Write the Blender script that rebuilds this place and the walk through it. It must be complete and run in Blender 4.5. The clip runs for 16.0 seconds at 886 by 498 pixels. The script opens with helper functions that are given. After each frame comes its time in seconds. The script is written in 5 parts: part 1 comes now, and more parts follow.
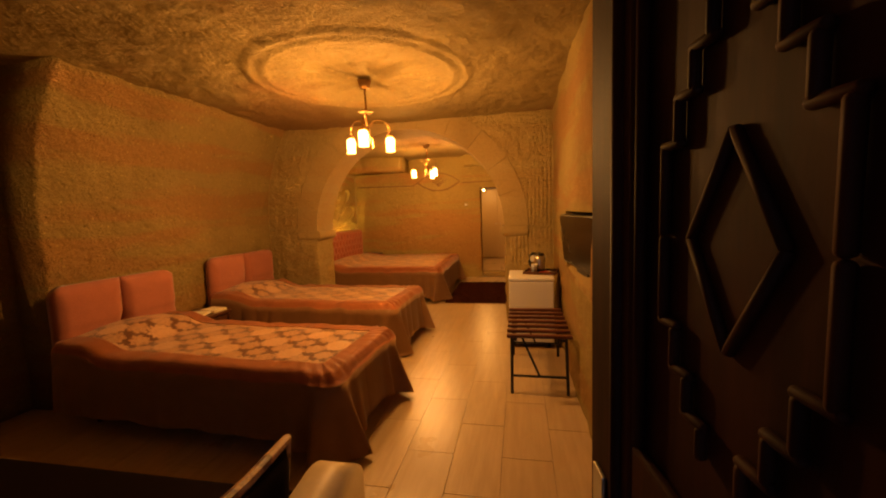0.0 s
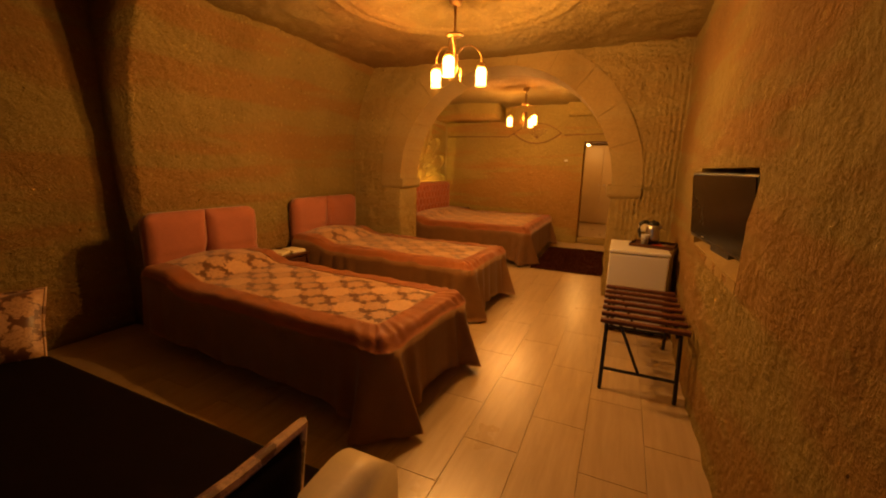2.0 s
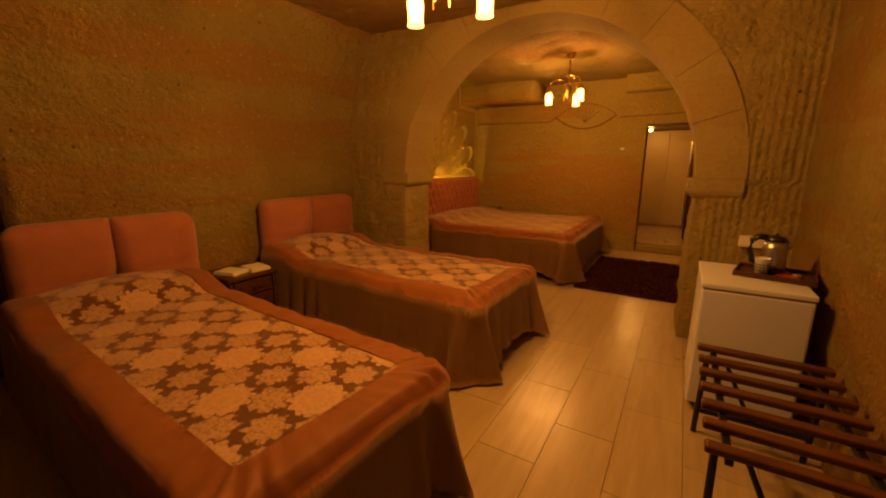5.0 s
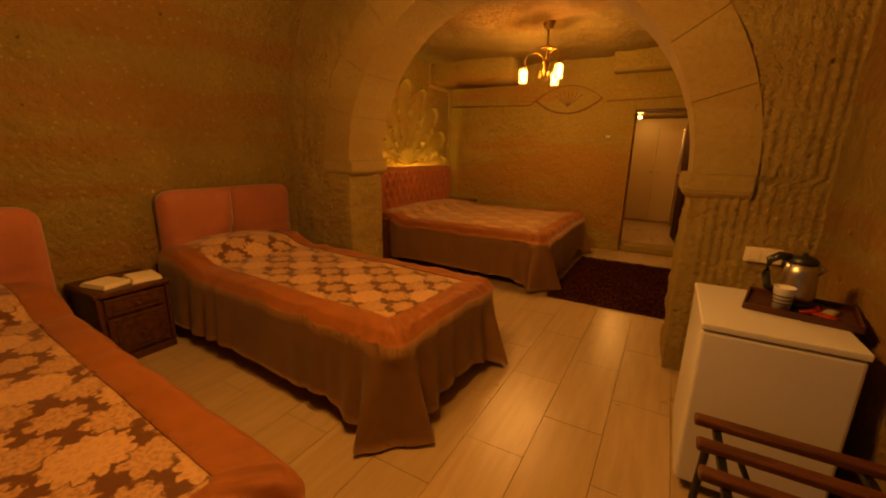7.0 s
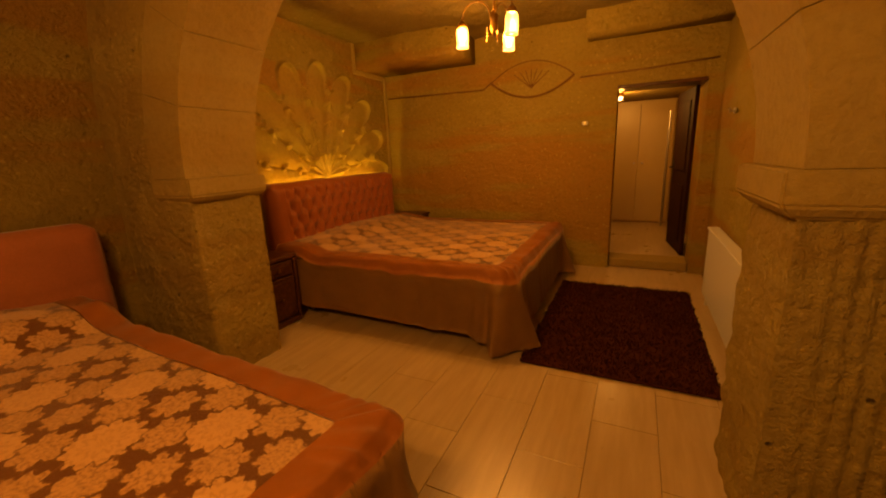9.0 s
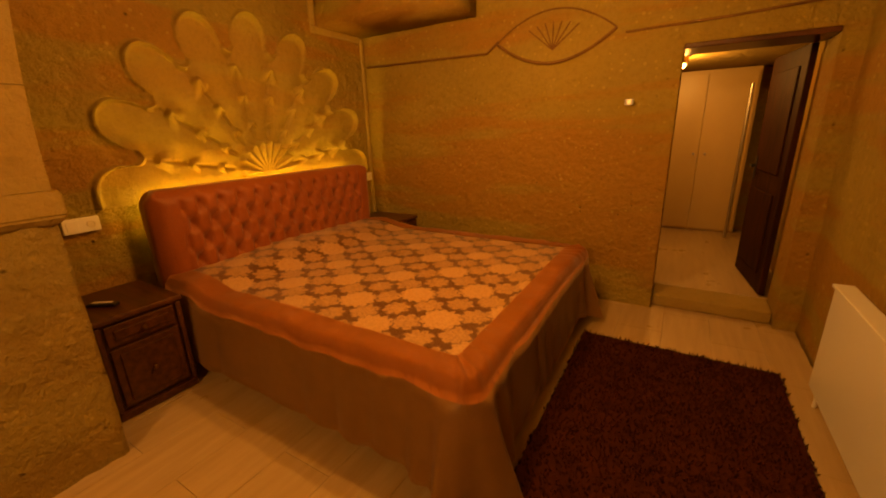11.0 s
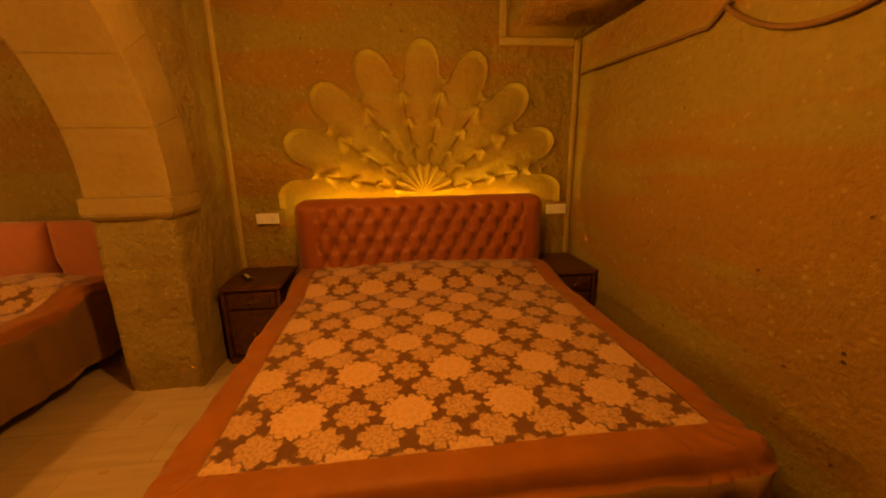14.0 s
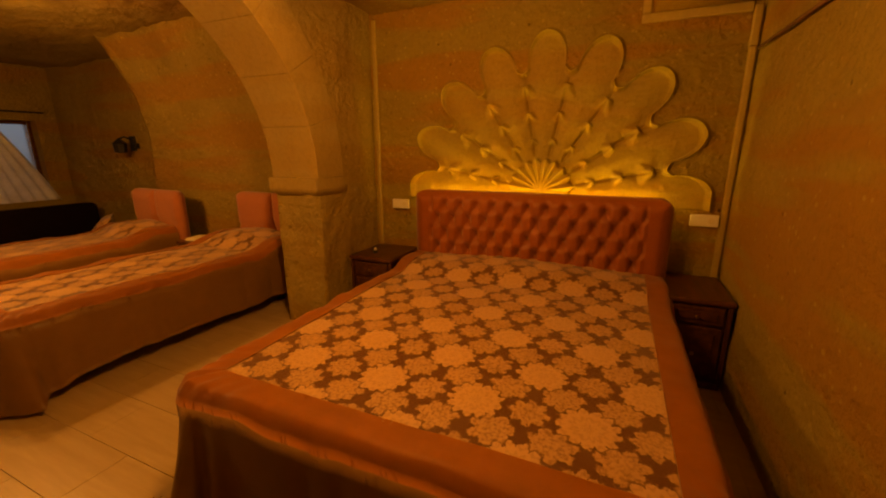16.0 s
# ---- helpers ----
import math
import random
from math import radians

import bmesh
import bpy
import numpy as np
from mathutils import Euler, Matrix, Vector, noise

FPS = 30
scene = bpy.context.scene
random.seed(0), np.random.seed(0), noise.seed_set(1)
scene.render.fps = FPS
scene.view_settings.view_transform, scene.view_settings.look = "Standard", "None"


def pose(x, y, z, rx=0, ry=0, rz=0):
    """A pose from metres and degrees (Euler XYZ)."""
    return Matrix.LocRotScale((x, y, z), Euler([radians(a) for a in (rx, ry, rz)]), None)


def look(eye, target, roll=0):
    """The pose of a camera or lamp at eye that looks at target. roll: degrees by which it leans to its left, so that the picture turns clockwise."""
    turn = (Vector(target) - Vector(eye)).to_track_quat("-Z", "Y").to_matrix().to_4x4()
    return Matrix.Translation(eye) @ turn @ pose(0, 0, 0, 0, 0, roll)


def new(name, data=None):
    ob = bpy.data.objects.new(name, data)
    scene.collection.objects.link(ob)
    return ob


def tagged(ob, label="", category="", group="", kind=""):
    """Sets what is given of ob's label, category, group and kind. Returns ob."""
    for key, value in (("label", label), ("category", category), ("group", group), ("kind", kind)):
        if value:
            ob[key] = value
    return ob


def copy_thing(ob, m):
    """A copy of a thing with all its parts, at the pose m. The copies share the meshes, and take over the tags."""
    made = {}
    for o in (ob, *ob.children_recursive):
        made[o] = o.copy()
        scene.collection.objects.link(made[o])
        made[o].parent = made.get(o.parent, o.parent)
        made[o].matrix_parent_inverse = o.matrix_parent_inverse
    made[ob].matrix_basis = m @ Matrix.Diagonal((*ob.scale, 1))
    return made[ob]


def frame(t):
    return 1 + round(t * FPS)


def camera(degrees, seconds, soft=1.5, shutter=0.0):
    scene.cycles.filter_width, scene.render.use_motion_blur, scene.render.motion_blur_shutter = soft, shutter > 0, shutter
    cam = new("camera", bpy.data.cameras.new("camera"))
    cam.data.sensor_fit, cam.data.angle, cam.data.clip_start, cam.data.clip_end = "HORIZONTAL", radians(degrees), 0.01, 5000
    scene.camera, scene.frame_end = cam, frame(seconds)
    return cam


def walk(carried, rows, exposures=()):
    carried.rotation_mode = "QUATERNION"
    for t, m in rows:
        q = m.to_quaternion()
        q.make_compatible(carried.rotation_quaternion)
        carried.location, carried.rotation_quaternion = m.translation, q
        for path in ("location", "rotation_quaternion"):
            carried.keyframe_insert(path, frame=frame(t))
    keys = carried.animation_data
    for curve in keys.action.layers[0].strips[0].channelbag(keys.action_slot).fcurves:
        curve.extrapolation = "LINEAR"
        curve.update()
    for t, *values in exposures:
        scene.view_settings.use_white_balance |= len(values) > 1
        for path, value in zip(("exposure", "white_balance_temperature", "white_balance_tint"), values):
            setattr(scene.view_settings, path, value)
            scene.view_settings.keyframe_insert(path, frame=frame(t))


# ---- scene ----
cam = camera(96.9, 16.0, soft=2.0)
PATH = [
    (0, (1.367, 1.069, 1.518), (0.983, 3.022, 1.321), -2.1),
    (0.5, (1.384, 1.152, 1.492), (0.788, 3.047, 1.258), -1.1),
    (1, (1.401, 1.249, 1.477), (0.663, 3.092, 1.231), -0.9),
    (1.5, (1.384, 1.387, 1.462), (0.538, 3.156, 1.069), -1.6),
    (2, (1.303, 1.56, 1.444), (0.496, 3.344, 1.037), 1.1),
    (2.5, (1.234, 1.778, 1.438), (0.493, 3.598, 1.065), 1.7),
    (3, (1.186, 1.998, 1.423), (0.444, 3.817, 1.046), -0.0),
    (3.5, (1.131, 2.211, 1.41), (0.333, 4.002, 1.015), -0.0),
    (4, (1.087, 2.433, 1.39), (0.223, 4.187, 0.97), 1.1),
    (4.2, (1.071, 2.523, 1.39), (0.167, 4.255, 0.967), 0.7),
    (6.3, (1.139, 3.21, 1.387), (0.08, 4.844, 0.932), 0.3),
    (6.5, (1.129, 3.296, 1.386), (0.087, 4.935, 0.907), 0.2),
    (7, (1.061, 3.562, 1.383), (0.105, 5.251, 0.899), 1.1),
    (7.5, (0.973, 3.9, 1.368), (-0.009, 5.579, 0.904), -1.0),
    (8, (0.905, 4.259, 1.355), (-0.08, 5.942, 0.91), -2.1),
    (8.5, (0.851, 4.631, 1.349), (-0.072, 6.345, 0.89), -1.1),
    (9, (0.76, 4.959, 1.362), (-0.099, 6.702, 0.89), -2.4),
    (9.2, (0.735, 5.099, 1.365), (-0.109, 6.846, 0.878), -3.0),
    (11.3, (0.597, 6.495, 1.471), (-0.436, 8.093, 0.855), -0.9),
    (11.5, (0.579, 6.627, 1.473), (-0.477, 8.199, 0.829), -0.1),
    (12, (0.557, 6.945, 1.5), (-0.69, 8.38, 0.88), -0.8),
    (12.5, (0.685, 7.286, 1.525), (-0.899, 8.36, 0.944), -0.9),
    (13, (0.81, 7.635, 1.528), (-0.926, 8.397, 0.892), 1.2),
    (13.5, (0.911, 7.932, 1.528), (-0.941, 8.465, 0.993), 0.3),
    (14, (0.992, 8.157, 1.524), (-0.933, 8.388, 1.033), -0.9),
    (14.5, (0.999, 8.363, 1.535), (-0.923, 8.356, 0.982), -0.8),
    (15, (0.978, 8.568, 1.522), (-0.944, 8.381, 0.999), -0.6),
    (15.5, (0.981, 8.774, 1.505), (-0.896, 8.26, 1.046), -1.7),
    (16, (0.931, 8.979, 1.485), (-0.846, 8.2, 1.0), -0.2),
]
walk(cam, [(t, look(eye, target, roll)) for t, eye, target, roll in PATH],
     [(0, -0.08, 6300, 10), (2.5, -0.36, 6750, 10), (4.5, -0.66, 7200, 10), (7, -0.74, 7600, 10), (9, -0.68, 8100, 10), (12, -0.23, 8000, 10), (13.5, -0.35, 8300, 10), (16, -0.58, 8600, 10)])

# ---- light ----
world = bpy.data.worlds.new("dusk")
scene.world = world
world.use_nodes = True
world.node_tree.nodes["Background"].inputs[0].default_value = (0.35, 0.5, 0.9, 1)
world.node_tree.nodes["Background"].inputs[1].default_value = 0.6
WARM = (1.0, 0.38, 0.045)
BULB_WATTS, HALL_WATTS, LED_STRENGTH = 60.0, 46.0, 150.0


def lamp(name, place, watts, colour=WARM, radius=0.03):
    data = bpy.data.lights.new(name, "POINT")
    data.energy, data.color, data.shadow_soft_size = watts, colour, radius
    ob = new(name, data)
    ob.location = place
    return ob


# ---- materials ----
def nodes_of(name):
    m = bpy.data.materials.new(name)
    m.use_nodes = True
    return m, m.node_tree.nodes, m.node_tree.links, m.node_tree.nodes["Principled BSDF"]


def put(links, value, socket):
    if hasattr(value, "is_output"):
        links.new(value, socket)
    else:
        socket.default_value = value


def maths(nt, op, a, b=0.0, c=0.0):
    n = nt.nodes.new("ShaderNodeMath")
    n.operation = op
    for i, v in enumerate((a, b, c)):
        put(nt.links, v, n.inputs[i])
    return n.outputs[0]


def mix(nt, factor, a, b, blend="MIX"):
    n = nt.nodes.new("ShaderNodeMix")
    n.data_type, n.blend_type = "RGBA", blend
    put(nt.links, factor, n.inputs[0])
    put(nt.links, a, n.inputs[6])
    put(nt.links, b, n.inputs[7])
    return n.outputs[2]


def rgb(r, g, b):
    return (r, g, b, 1)


def coords(nt, scale=(1, 1, 1)):
    t = nt.nodes.new("ShaderNodeTexCoord")
    m = nt.nodes.new("ShaderNodeMapping")
    m.inputs["Scale"].default_value = scale
    nt.links.new(t.outputs["Object"], m.inputs[0])
    return m.outputs[0]


def noisy(nt, vec, scale, detail=4, rough=0.6):
    n = nt.nodes.new("ShaderNodeTexNoise")
    n.inputs["Scale"].default_value, n.inputs["Detail"].default_value, n.inputs["Roughness"].default_value = scale, detail, rough
    nt.links.new(vec, n.inputs["Vector"])
    return n.outputs["Fac"]


def ramp(nt, value, lo, hi):
    n = nt.nodes.new("ShaderNodeMapRange")
    put(nt.links, value, n.inputs[0])
    n.inputs[1].default_value, n.inputs[2].default_value = lo, hi
    return n.outputs[0]


def bumped(nt, bsdf, height, strength, distance=0.01):
    n = nt.nodes.new("ShaderNodeBump")
    n.inputs["Strength"].default_value, n.inputs["Distance"].default_value = strength, distance
    nt.links.new(height, n.inputs["Height"])
    nt.links.new(n.outputs[0], bsdf.inputs["Normal"])


def tuff(name, light, dark, band, relief=0.8, flecks=True, strata=1.0):
    m, ns, ln, b = nodes_of(name)
    nt = m.node_tree
    v = coords(nt)
    big = noisy(nt, v, 1.1, 5)
    layers = noisy(nt, coords(nt, (0.30, 0.30, 2.6)), 1.5, 5, 0.5)
    fine = noisy(nt, v, 28, 6, 0.7)
    col = mix(nt, ramp(nt, big, 0.3, 0.7), rgb(*dark), rgb(*light))
    col = mix(nt, maths(nt, "MULTIPLY", ramp(nt, layers, 0.47, 0.56), 0.85 * strata), col, rgb(*band))
    col = mix(nt, maths(nt, "MULTIPLY", ramp(nt, fine, 0.45, 0.8), 0.35), col, rgb(*[c * 0.45 for c in dark]))
    height = maths(nt, "ADD", fine, maths(nt, "MULTIPLY", noisy(nt, v, 9, 4), 1.4))
    if flecks:
        vo = ns.new("ShaderNodeTexVoronoi")
        vo.inputs["Scale"].default_value = 17
        ln.new(v, vo.inputs["Vector"])
        size = noisy(nt, v, 6, 2)
        spot = ramp(nt, maths(nt, "SUBTRACT", vo.outputs["Distance"], maths(nt, "MULTIPLY", size, 0.32)), 0.03, -0.03)
        col = mix(nt, maths(nt, "MULTIPLY", spot, 0.45), col, rgb(*[min(1, c * 1.35) for c in light]))
        pit = ns.new("ShaderNodeTexVoronoi")
        pit.inputs["Scale"].default_value = 9
        ln.new(v, pit.inputs["Vector"])
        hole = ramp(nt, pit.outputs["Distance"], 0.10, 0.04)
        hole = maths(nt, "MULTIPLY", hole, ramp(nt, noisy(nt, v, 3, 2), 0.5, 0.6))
        # shade inside the pits is put into the colour, on top of their bump
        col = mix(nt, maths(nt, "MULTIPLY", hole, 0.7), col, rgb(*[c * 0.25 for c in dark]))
        height = maths(nt, "SUBTRACT", height, hole)
    ln.new(col, b.inputs["Base Color"])
    b.inputs["Roughness"].default_value = 0.92
    b.inputs["Specular IOR Level"].default_value = 0.2
    bumped(nt, b, height, relief, 0.032)
    return m


def plain(name, colour, rough=0.5, metal=0.0, vary=0.2, scale=6, bump=0.1, grain=60, sheen=0.0, coat=0.0, spec=0.5):
    m, ns, ln, b = nodes_of(name)
    nt = m.node_tree
    v = coords(nt)
    n1, n2 = noisy(nt, v, scale, 4), noisy(nt, v, grain, 4)
    f = maths(nt, "ADD", maths(nt, "MULTIPLY", n1, 0.6), maths(nt, "MULTIPLY", n2, 0.4))
    col = mix(nt, ramp(nt, f, 0.3, 0.7), rgb(*[c * (1 - vary) for c in colour]), rgb(*[min(1, c * (1 + vary)) for c in colour]))
    ln.new(col, b.inputs["Base Color"])
    b.inputs["Metallic"].default_value = metal
    ln.new(maths(nt, "ADD", rough - 0.08, maths(nt, "MULTIPLY", n1, 0.16)), b.inputs["Roughness"])
    b.inputs["Sheen Weight"].default_value = sheen
    b.inputs["Specular IOR Level"].default_value = spec
    b.inputs["Coat Weight"].default_value = coat
    bumped(nt, b, f, bump, 0.004)
    return m


def timber(name, a, c, rough=0.4, stretch=(2, 14, 14), spec=0.4):
    m, ns, ln, b = nodes_of(name)
    nt = m.node_tree
    g = noisy(nt, coords(nt, stretch), 2.2, 8, 0.65)
    col = mix(nt, ramp(nt, g, 0.35, 0.68), rgb(*a), rgb(*c))
    ln.new(col, b.inputs["Base Color"])
    b.inputs["Roughness"].default_value = rough
    b.inputs["Specular IOR Level"].default_value = spec
    bumped(nt, b, g, 0.15, 0.004)
    return m


def glow(name, colour, strength):
    m, ns, ln, b = nodes_of(name)
    b.inputs["Emission Color"].default_value = rgb(*colour)
    b.inputs["Emission Strength"].default_value = strength
    b.inputs["Base Color"].default_value = rgb(*colour)
    return m


def damask(name):
    """Gold medallions in staggered rows on a brown woven ground."""
    m, ns, ln, b = nodes_of(name)
    nt = m.node_tree
    v = coords(nt)
    wob = ns.new("ShaderNodeTexNoise")
    wob.inputs["Scale"].default_value, wob.inputs["Detail"].default_value = 38, 4
    ln.new(v, wob.inputs["Vector"])
    sub = ns.new("ShaderNodeVectorMath")
    sub.operation = "MULTIPLY_ADD"
    ln.new(wob.outputs["Color"], sub.inputs[0])
    sub.inputs[1].default_value, sub.inputs[2].default_value = (0.035, 0.035, 0.0), (-0.0175, -0.0175, 0)
    add = ns.new("ShaderNodeVectorMath")
    ln.new(v, add.inputs[0])
    ln.new(sub.outputs[0], add.inputs[1])
    sep = ns.new("ShaderNodeSeparateXYZ")
    ln.new(add.outputs[0], sep.inputs[0])
    along, across = 0.54, 0.40
    u = maths(nt, "DIVIDE", sep.outputs[1], across)
    w = maths(nt, "DIVIDE", sep.outputs[0], along)
    p, q = maths(nt, "ADD", u, w), maths(nt, "SUBTRACT", u, w)

    def flower(sp, sq, radius, lobes, depth):
        pp, qq = maths(nt, "ADD", p, sp), maths(nt, "ADD", q, sq)
        dp = maths(nt, "SUBTRACT", pp, maths(nt, "ROUND", pp))
        dq = maths(nt, "SUBTRACT", qq, maths(nt, "ROUND", qq))
        dy = maths(nt, "MULTIPLY", maths(nt, "ADD", dp, dq), 0.5 * across)
        dx = maths(nt, "MULTIPLY", maths(nt, "SUBTRACT", dp, dq), 0.5 * along)
        r = maths(nt, "SQRT", maths(nt, "ADD", maths(nt, "MULTIPLY", dx, dx), maths(nt, "MULTIPLY", dy, dy)))
        a = maths(nt, "ARCTAN2", dy, dx)
        edge = maths(nt, "MULTIPLY_ADD", maths(nt, "ABSOLUTE", maths(nt, "COSINE", maths(nt, "MULTIPLY", a, lobes * 0.5))), depth, radius)
        k = maths(nt, "SUBTRACT", edge, r)
        ring = maths(nt, "SINE", maths(nt, "MULTIPLY_ADD", r, 150.0, maths(nt, "MULTIPLY", maths(nt, "COSINE", maths(nt, "MULTIPLY", a, lobes)), 1.6)))
        return k, ring

    big, ring = flower(0.0, 0.0, 0.086, 13, 0.022)
    s1, ring1 = flower(0.5, 0.0, 0.060, 7, 0.024)
    s2, ring2 = flower(0.0, 0.5, 0.060, 7, 0.024)
    s3, ring3 = flower(0.5, 0.5, 0.056, 8, 0.022)
    inside = maths(nt, "MAXIMUM", big, maths(nt, "MAXIMUM", s3, maths(nt, "MAXIMUM", s1, s2)))
    fray = maths(nt, "MULTIPLY", maths(nt, "SUBTRACT", noisy(nt, v, 70, 2), 0.5), 0.045)
    inside = maths(nt, "ADD", inside, fray)
    def near(k, lo, hi):
        return ramp(nt, maths(nt, "ABSOLUTE", maths(nt, "ADD", k, maths(nt, "MULTIPLY", fray, 0.6))), hi, lo)

    rims = maths(nt, "MAXIMUM", near(s3, 0.001, 0.005), maths(nt, "MAXIMUM", near(s1, 0.001, 0.005), near(s2, 0.001, 0.005)))
    rims = maths(nt, "MULTIPLY", rims, ramp(nt, big, 0.004, 0.0))
    rims = maths(nt, "MAXIMUM", rims, near(maths(nt, "ADD", big, 0.004), 0.002, 0.007))
    motif = maths(nt, "MULTIPLY", ramp(nt, inside, -0.003, 0.004), maths(nt, "SUBTRACT", 1.0, maths(nt, "MULTIPLY", rims, 0.8)))
    line = maths(nt, "MULTIPLY", ramp(nt, maths(nt, "ADD", ring, maths(nt, "MULTIPLY", noisy(nt, v, 60, 3), 1.2)), 0.8, 1.6), 0.55)
    weave = noisy(nt, coords(nt, (30, 400, 30)), 3, 3)
    centre = ramp(nt, big, -0.004, 0.003)
    gold = mix(nt, line, rgb(0.48, 0.29, 0.165), rgb(0.32, 0.175, 0.095))
    foliage = mix(nt, ramp(nt, noisy(nt, v, 80, 3), 0.42, 0.66), rgb(0.44, 0.26, 0.145), rgb(0.25, 0.13, 0.068))
    gold = mix(nt, centre, foliage, gold)
    ground = mix(nt, weave, rgb(0.075, 0.027, 0.012), rgb(0.145, 0.056, 0.025))
    col = mix(nt, motif, ground, gold)
    ln.new(col, b.inputs["Base Color"])
    ln.new(maths(nt, "MULTIPLY_ADD", motif, 0.18, 0.34), b.inputs["Roughness"])
    b.inputs["Sheen Weight"].default_value = 0.2
    bumped(nt, b, maths(nt, "ADD", maths(nt, "MULTIPLY", motif, 0.5), maths(nt, "MULTIPLY", weave, 0.4)), 0.3, 0.004)
    return m


def glass_of(name, tint=(1, 0.9, 0.75)):
    m, ns, ln, b = nodes_of(name)
    b.inputs["Base Color"].default_value = rgb(*tint)
    b.inputs["Transmission Weight"].default_value = 1.0
    b.inputs["Roughness"].default_value = 0.28
    return m


def floor_stuff(name):
    m, ns, ln, b = nodes_of(name)
    nt = m.node_tree
    info = ns.new("ShaderNodeObjectInfo")
    tc = ns.new("ShaderNodeNewGeometry")
    mp = ns.new("ShaderNodeMapping")
    mp.inputs["Scale"].default_value = (16, 1.6, 1)
    ln.new(tc.outputs["Position"], mp.inputs[0])
    g = noisy(nt, mp.outputs[0], 1.4, 7, 0.6)
    s = noisy(nt, tc.outputs["Position"], 2.2, 4)
    col = mix(nt, ramp(nt, g, 0.3, 0.7), rgb(0.37, 0.275, 0.165), rgb(0.47, 0.36, 0.23))
    col = mix(nt, maths(nt, "MULTIPLY", info.outputs["Random"], 0.3), col, rgb(0.33, 0.24, 0.145))
    ln.new(col, b.inputs["Base Color"])
    ln.new(maths(nt, "MULTIPLY_ADD", s, 0.22, 0.20), b.inputs["Roughness"])
    bumped(nt, b, g, 0.05, 0.003)
    return m


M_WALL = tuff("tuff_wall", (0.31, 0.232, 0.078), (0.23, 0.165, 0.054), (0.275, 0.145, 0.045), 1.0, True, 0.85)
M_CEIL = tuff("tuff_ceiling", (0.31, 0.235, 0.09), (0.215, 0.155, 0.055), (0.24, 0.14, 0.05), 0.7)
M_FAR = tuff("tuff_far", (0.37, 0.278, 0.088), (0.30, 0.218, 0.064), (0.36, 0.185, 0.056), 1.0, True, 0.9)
M_CARVED = tuff("carved_tuff", (0.35, 0.262, 0.083), (0.27, 0.198, 0.058), (0.31, 0.17, 0.053), 0.4, False, 0.5)
M_STONE = tuff("dressed_stone", (0.33, 0.245, 0.10), (0.28, 0.20, 0.08), (0.28, 0.18, 0.062), 0.4, False, 0.5)
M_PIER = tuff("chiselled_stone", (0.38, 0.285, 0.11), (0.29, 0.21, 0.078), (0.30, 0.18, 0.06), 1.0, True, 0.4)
M_PLASTER = plain("plaster_bead", (0.36, 0.265, 0.09), 0.85, 0, 0.15, 9, 0.4, 40)
M_FLOOR = floor_stuff("plank_tile")
M_GROUT = plain("grout", (0.33, 0.25, 0.16), 0.9)
M_DAMASK = damask("damask")
M_BORDER = plain("copper_satin", (0.45, 0.16, 0.063), 0.55, 0, 0.16, 5, 0.4, 14, 0.25, 0, 0.35)
M_SKIRT = plain("taupe_satin", (0.35, 0.19, 0.085), 0.40, 0, 0.14, 4, 0.3, 12, 0.2, 0, 0.4)
M_PINK = plain("salmon_velvet", (0.31, 0.11, 0.068), 0.85, 0, 0.14, 6, 0.3, 90, 0.3, 0, 0.15)
M_COPPER = plain("copper_velour", (0.25, 0.066, 0.028), 0.5, 0, 0.18, 6, 0.2, 70, 0.2, 0, 0.35)
M_BUTTON = plain("crystal_button", (0.75, 0.68, 0.6), 0.12, 0.8)
M_BASE = plain("black_bed_base", (0.035, 0.022, 0.018), 0.7)
M_DARKWOOD = timber("dark_walnut", (0.035, 0.012, 0.006), (0.10, 0.035, 0.015), 0.32)
M_DOORWOOD = timber("carved_door_wood", (0.014, 0.004, 0.002), (0.045, 0.013, 0.005), 0.66, (9, 9, 1.3), 0.10)
M_SLAT = timber("red_brown_slat", (0.06, 0.020, 0.010), (0.15, 0.05, 0.022), 0.42)
M_IRON = plain("black_iron", (0.02, 0.019, 0.018), 0.45, 0.5)
M_BRASS = plain("aged_brass", (0.36, 0.22, 0.09), 0.32, 1.0)
M_STEEL = plain("brushed_steel", (0.50, 0.49, 0.47), 0.34, 1.0)
M_WHITE = plain("white_enamel", (0.60, 0.60, 0.62), 0.35, 0, 0.03, 3, 0.02)
M_PLASTIC = plain("ivory_plastic", (0.72, 0.68, 0.58), 0.4, 0, 0.03)
M_BLACK = plain("black_plastic", (0.012, 0.012, 0.013), 0.35, 0, 0.1)
M_SCREEN = plain("tv_screen", (0.004, 0.004, 0.004), 0.25, 0, 0.05, 3, 0.0, 60, 0, 0, 0.2)
M_PAPER = plain("paper", (0.68, 0.62, 0.48), 0.7, 0, 0.1)
M_RED = plain("red_foil", (0.5, 0.05, 0.03), 0.35)
M_SCORE = plain("red_brown_score", (0.17, 0.085, 0.03), 0.9, 0, 0.3, 9, 0.3, 40)
M_RUG = plain("brown_pile", (0.045, 0.012, 0.007), 0.95, 0, 0.35, 9, 0.5, 60, 0.0, 0, 0.05)
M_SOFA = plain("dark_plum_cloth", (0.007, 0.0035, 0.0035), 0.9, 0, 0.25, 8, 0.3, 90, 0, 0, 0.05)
M_CREAM = plain("cream_leather", (0.58, 0.48, 0.32), 0.5, 0, 0.08, 5, 0.15, 40)
M_CUSHION = damask("cushion_brocade")
M_SHEER = plain("sheer_curtain", (0.75, 0.75, 0.76), 0.8)
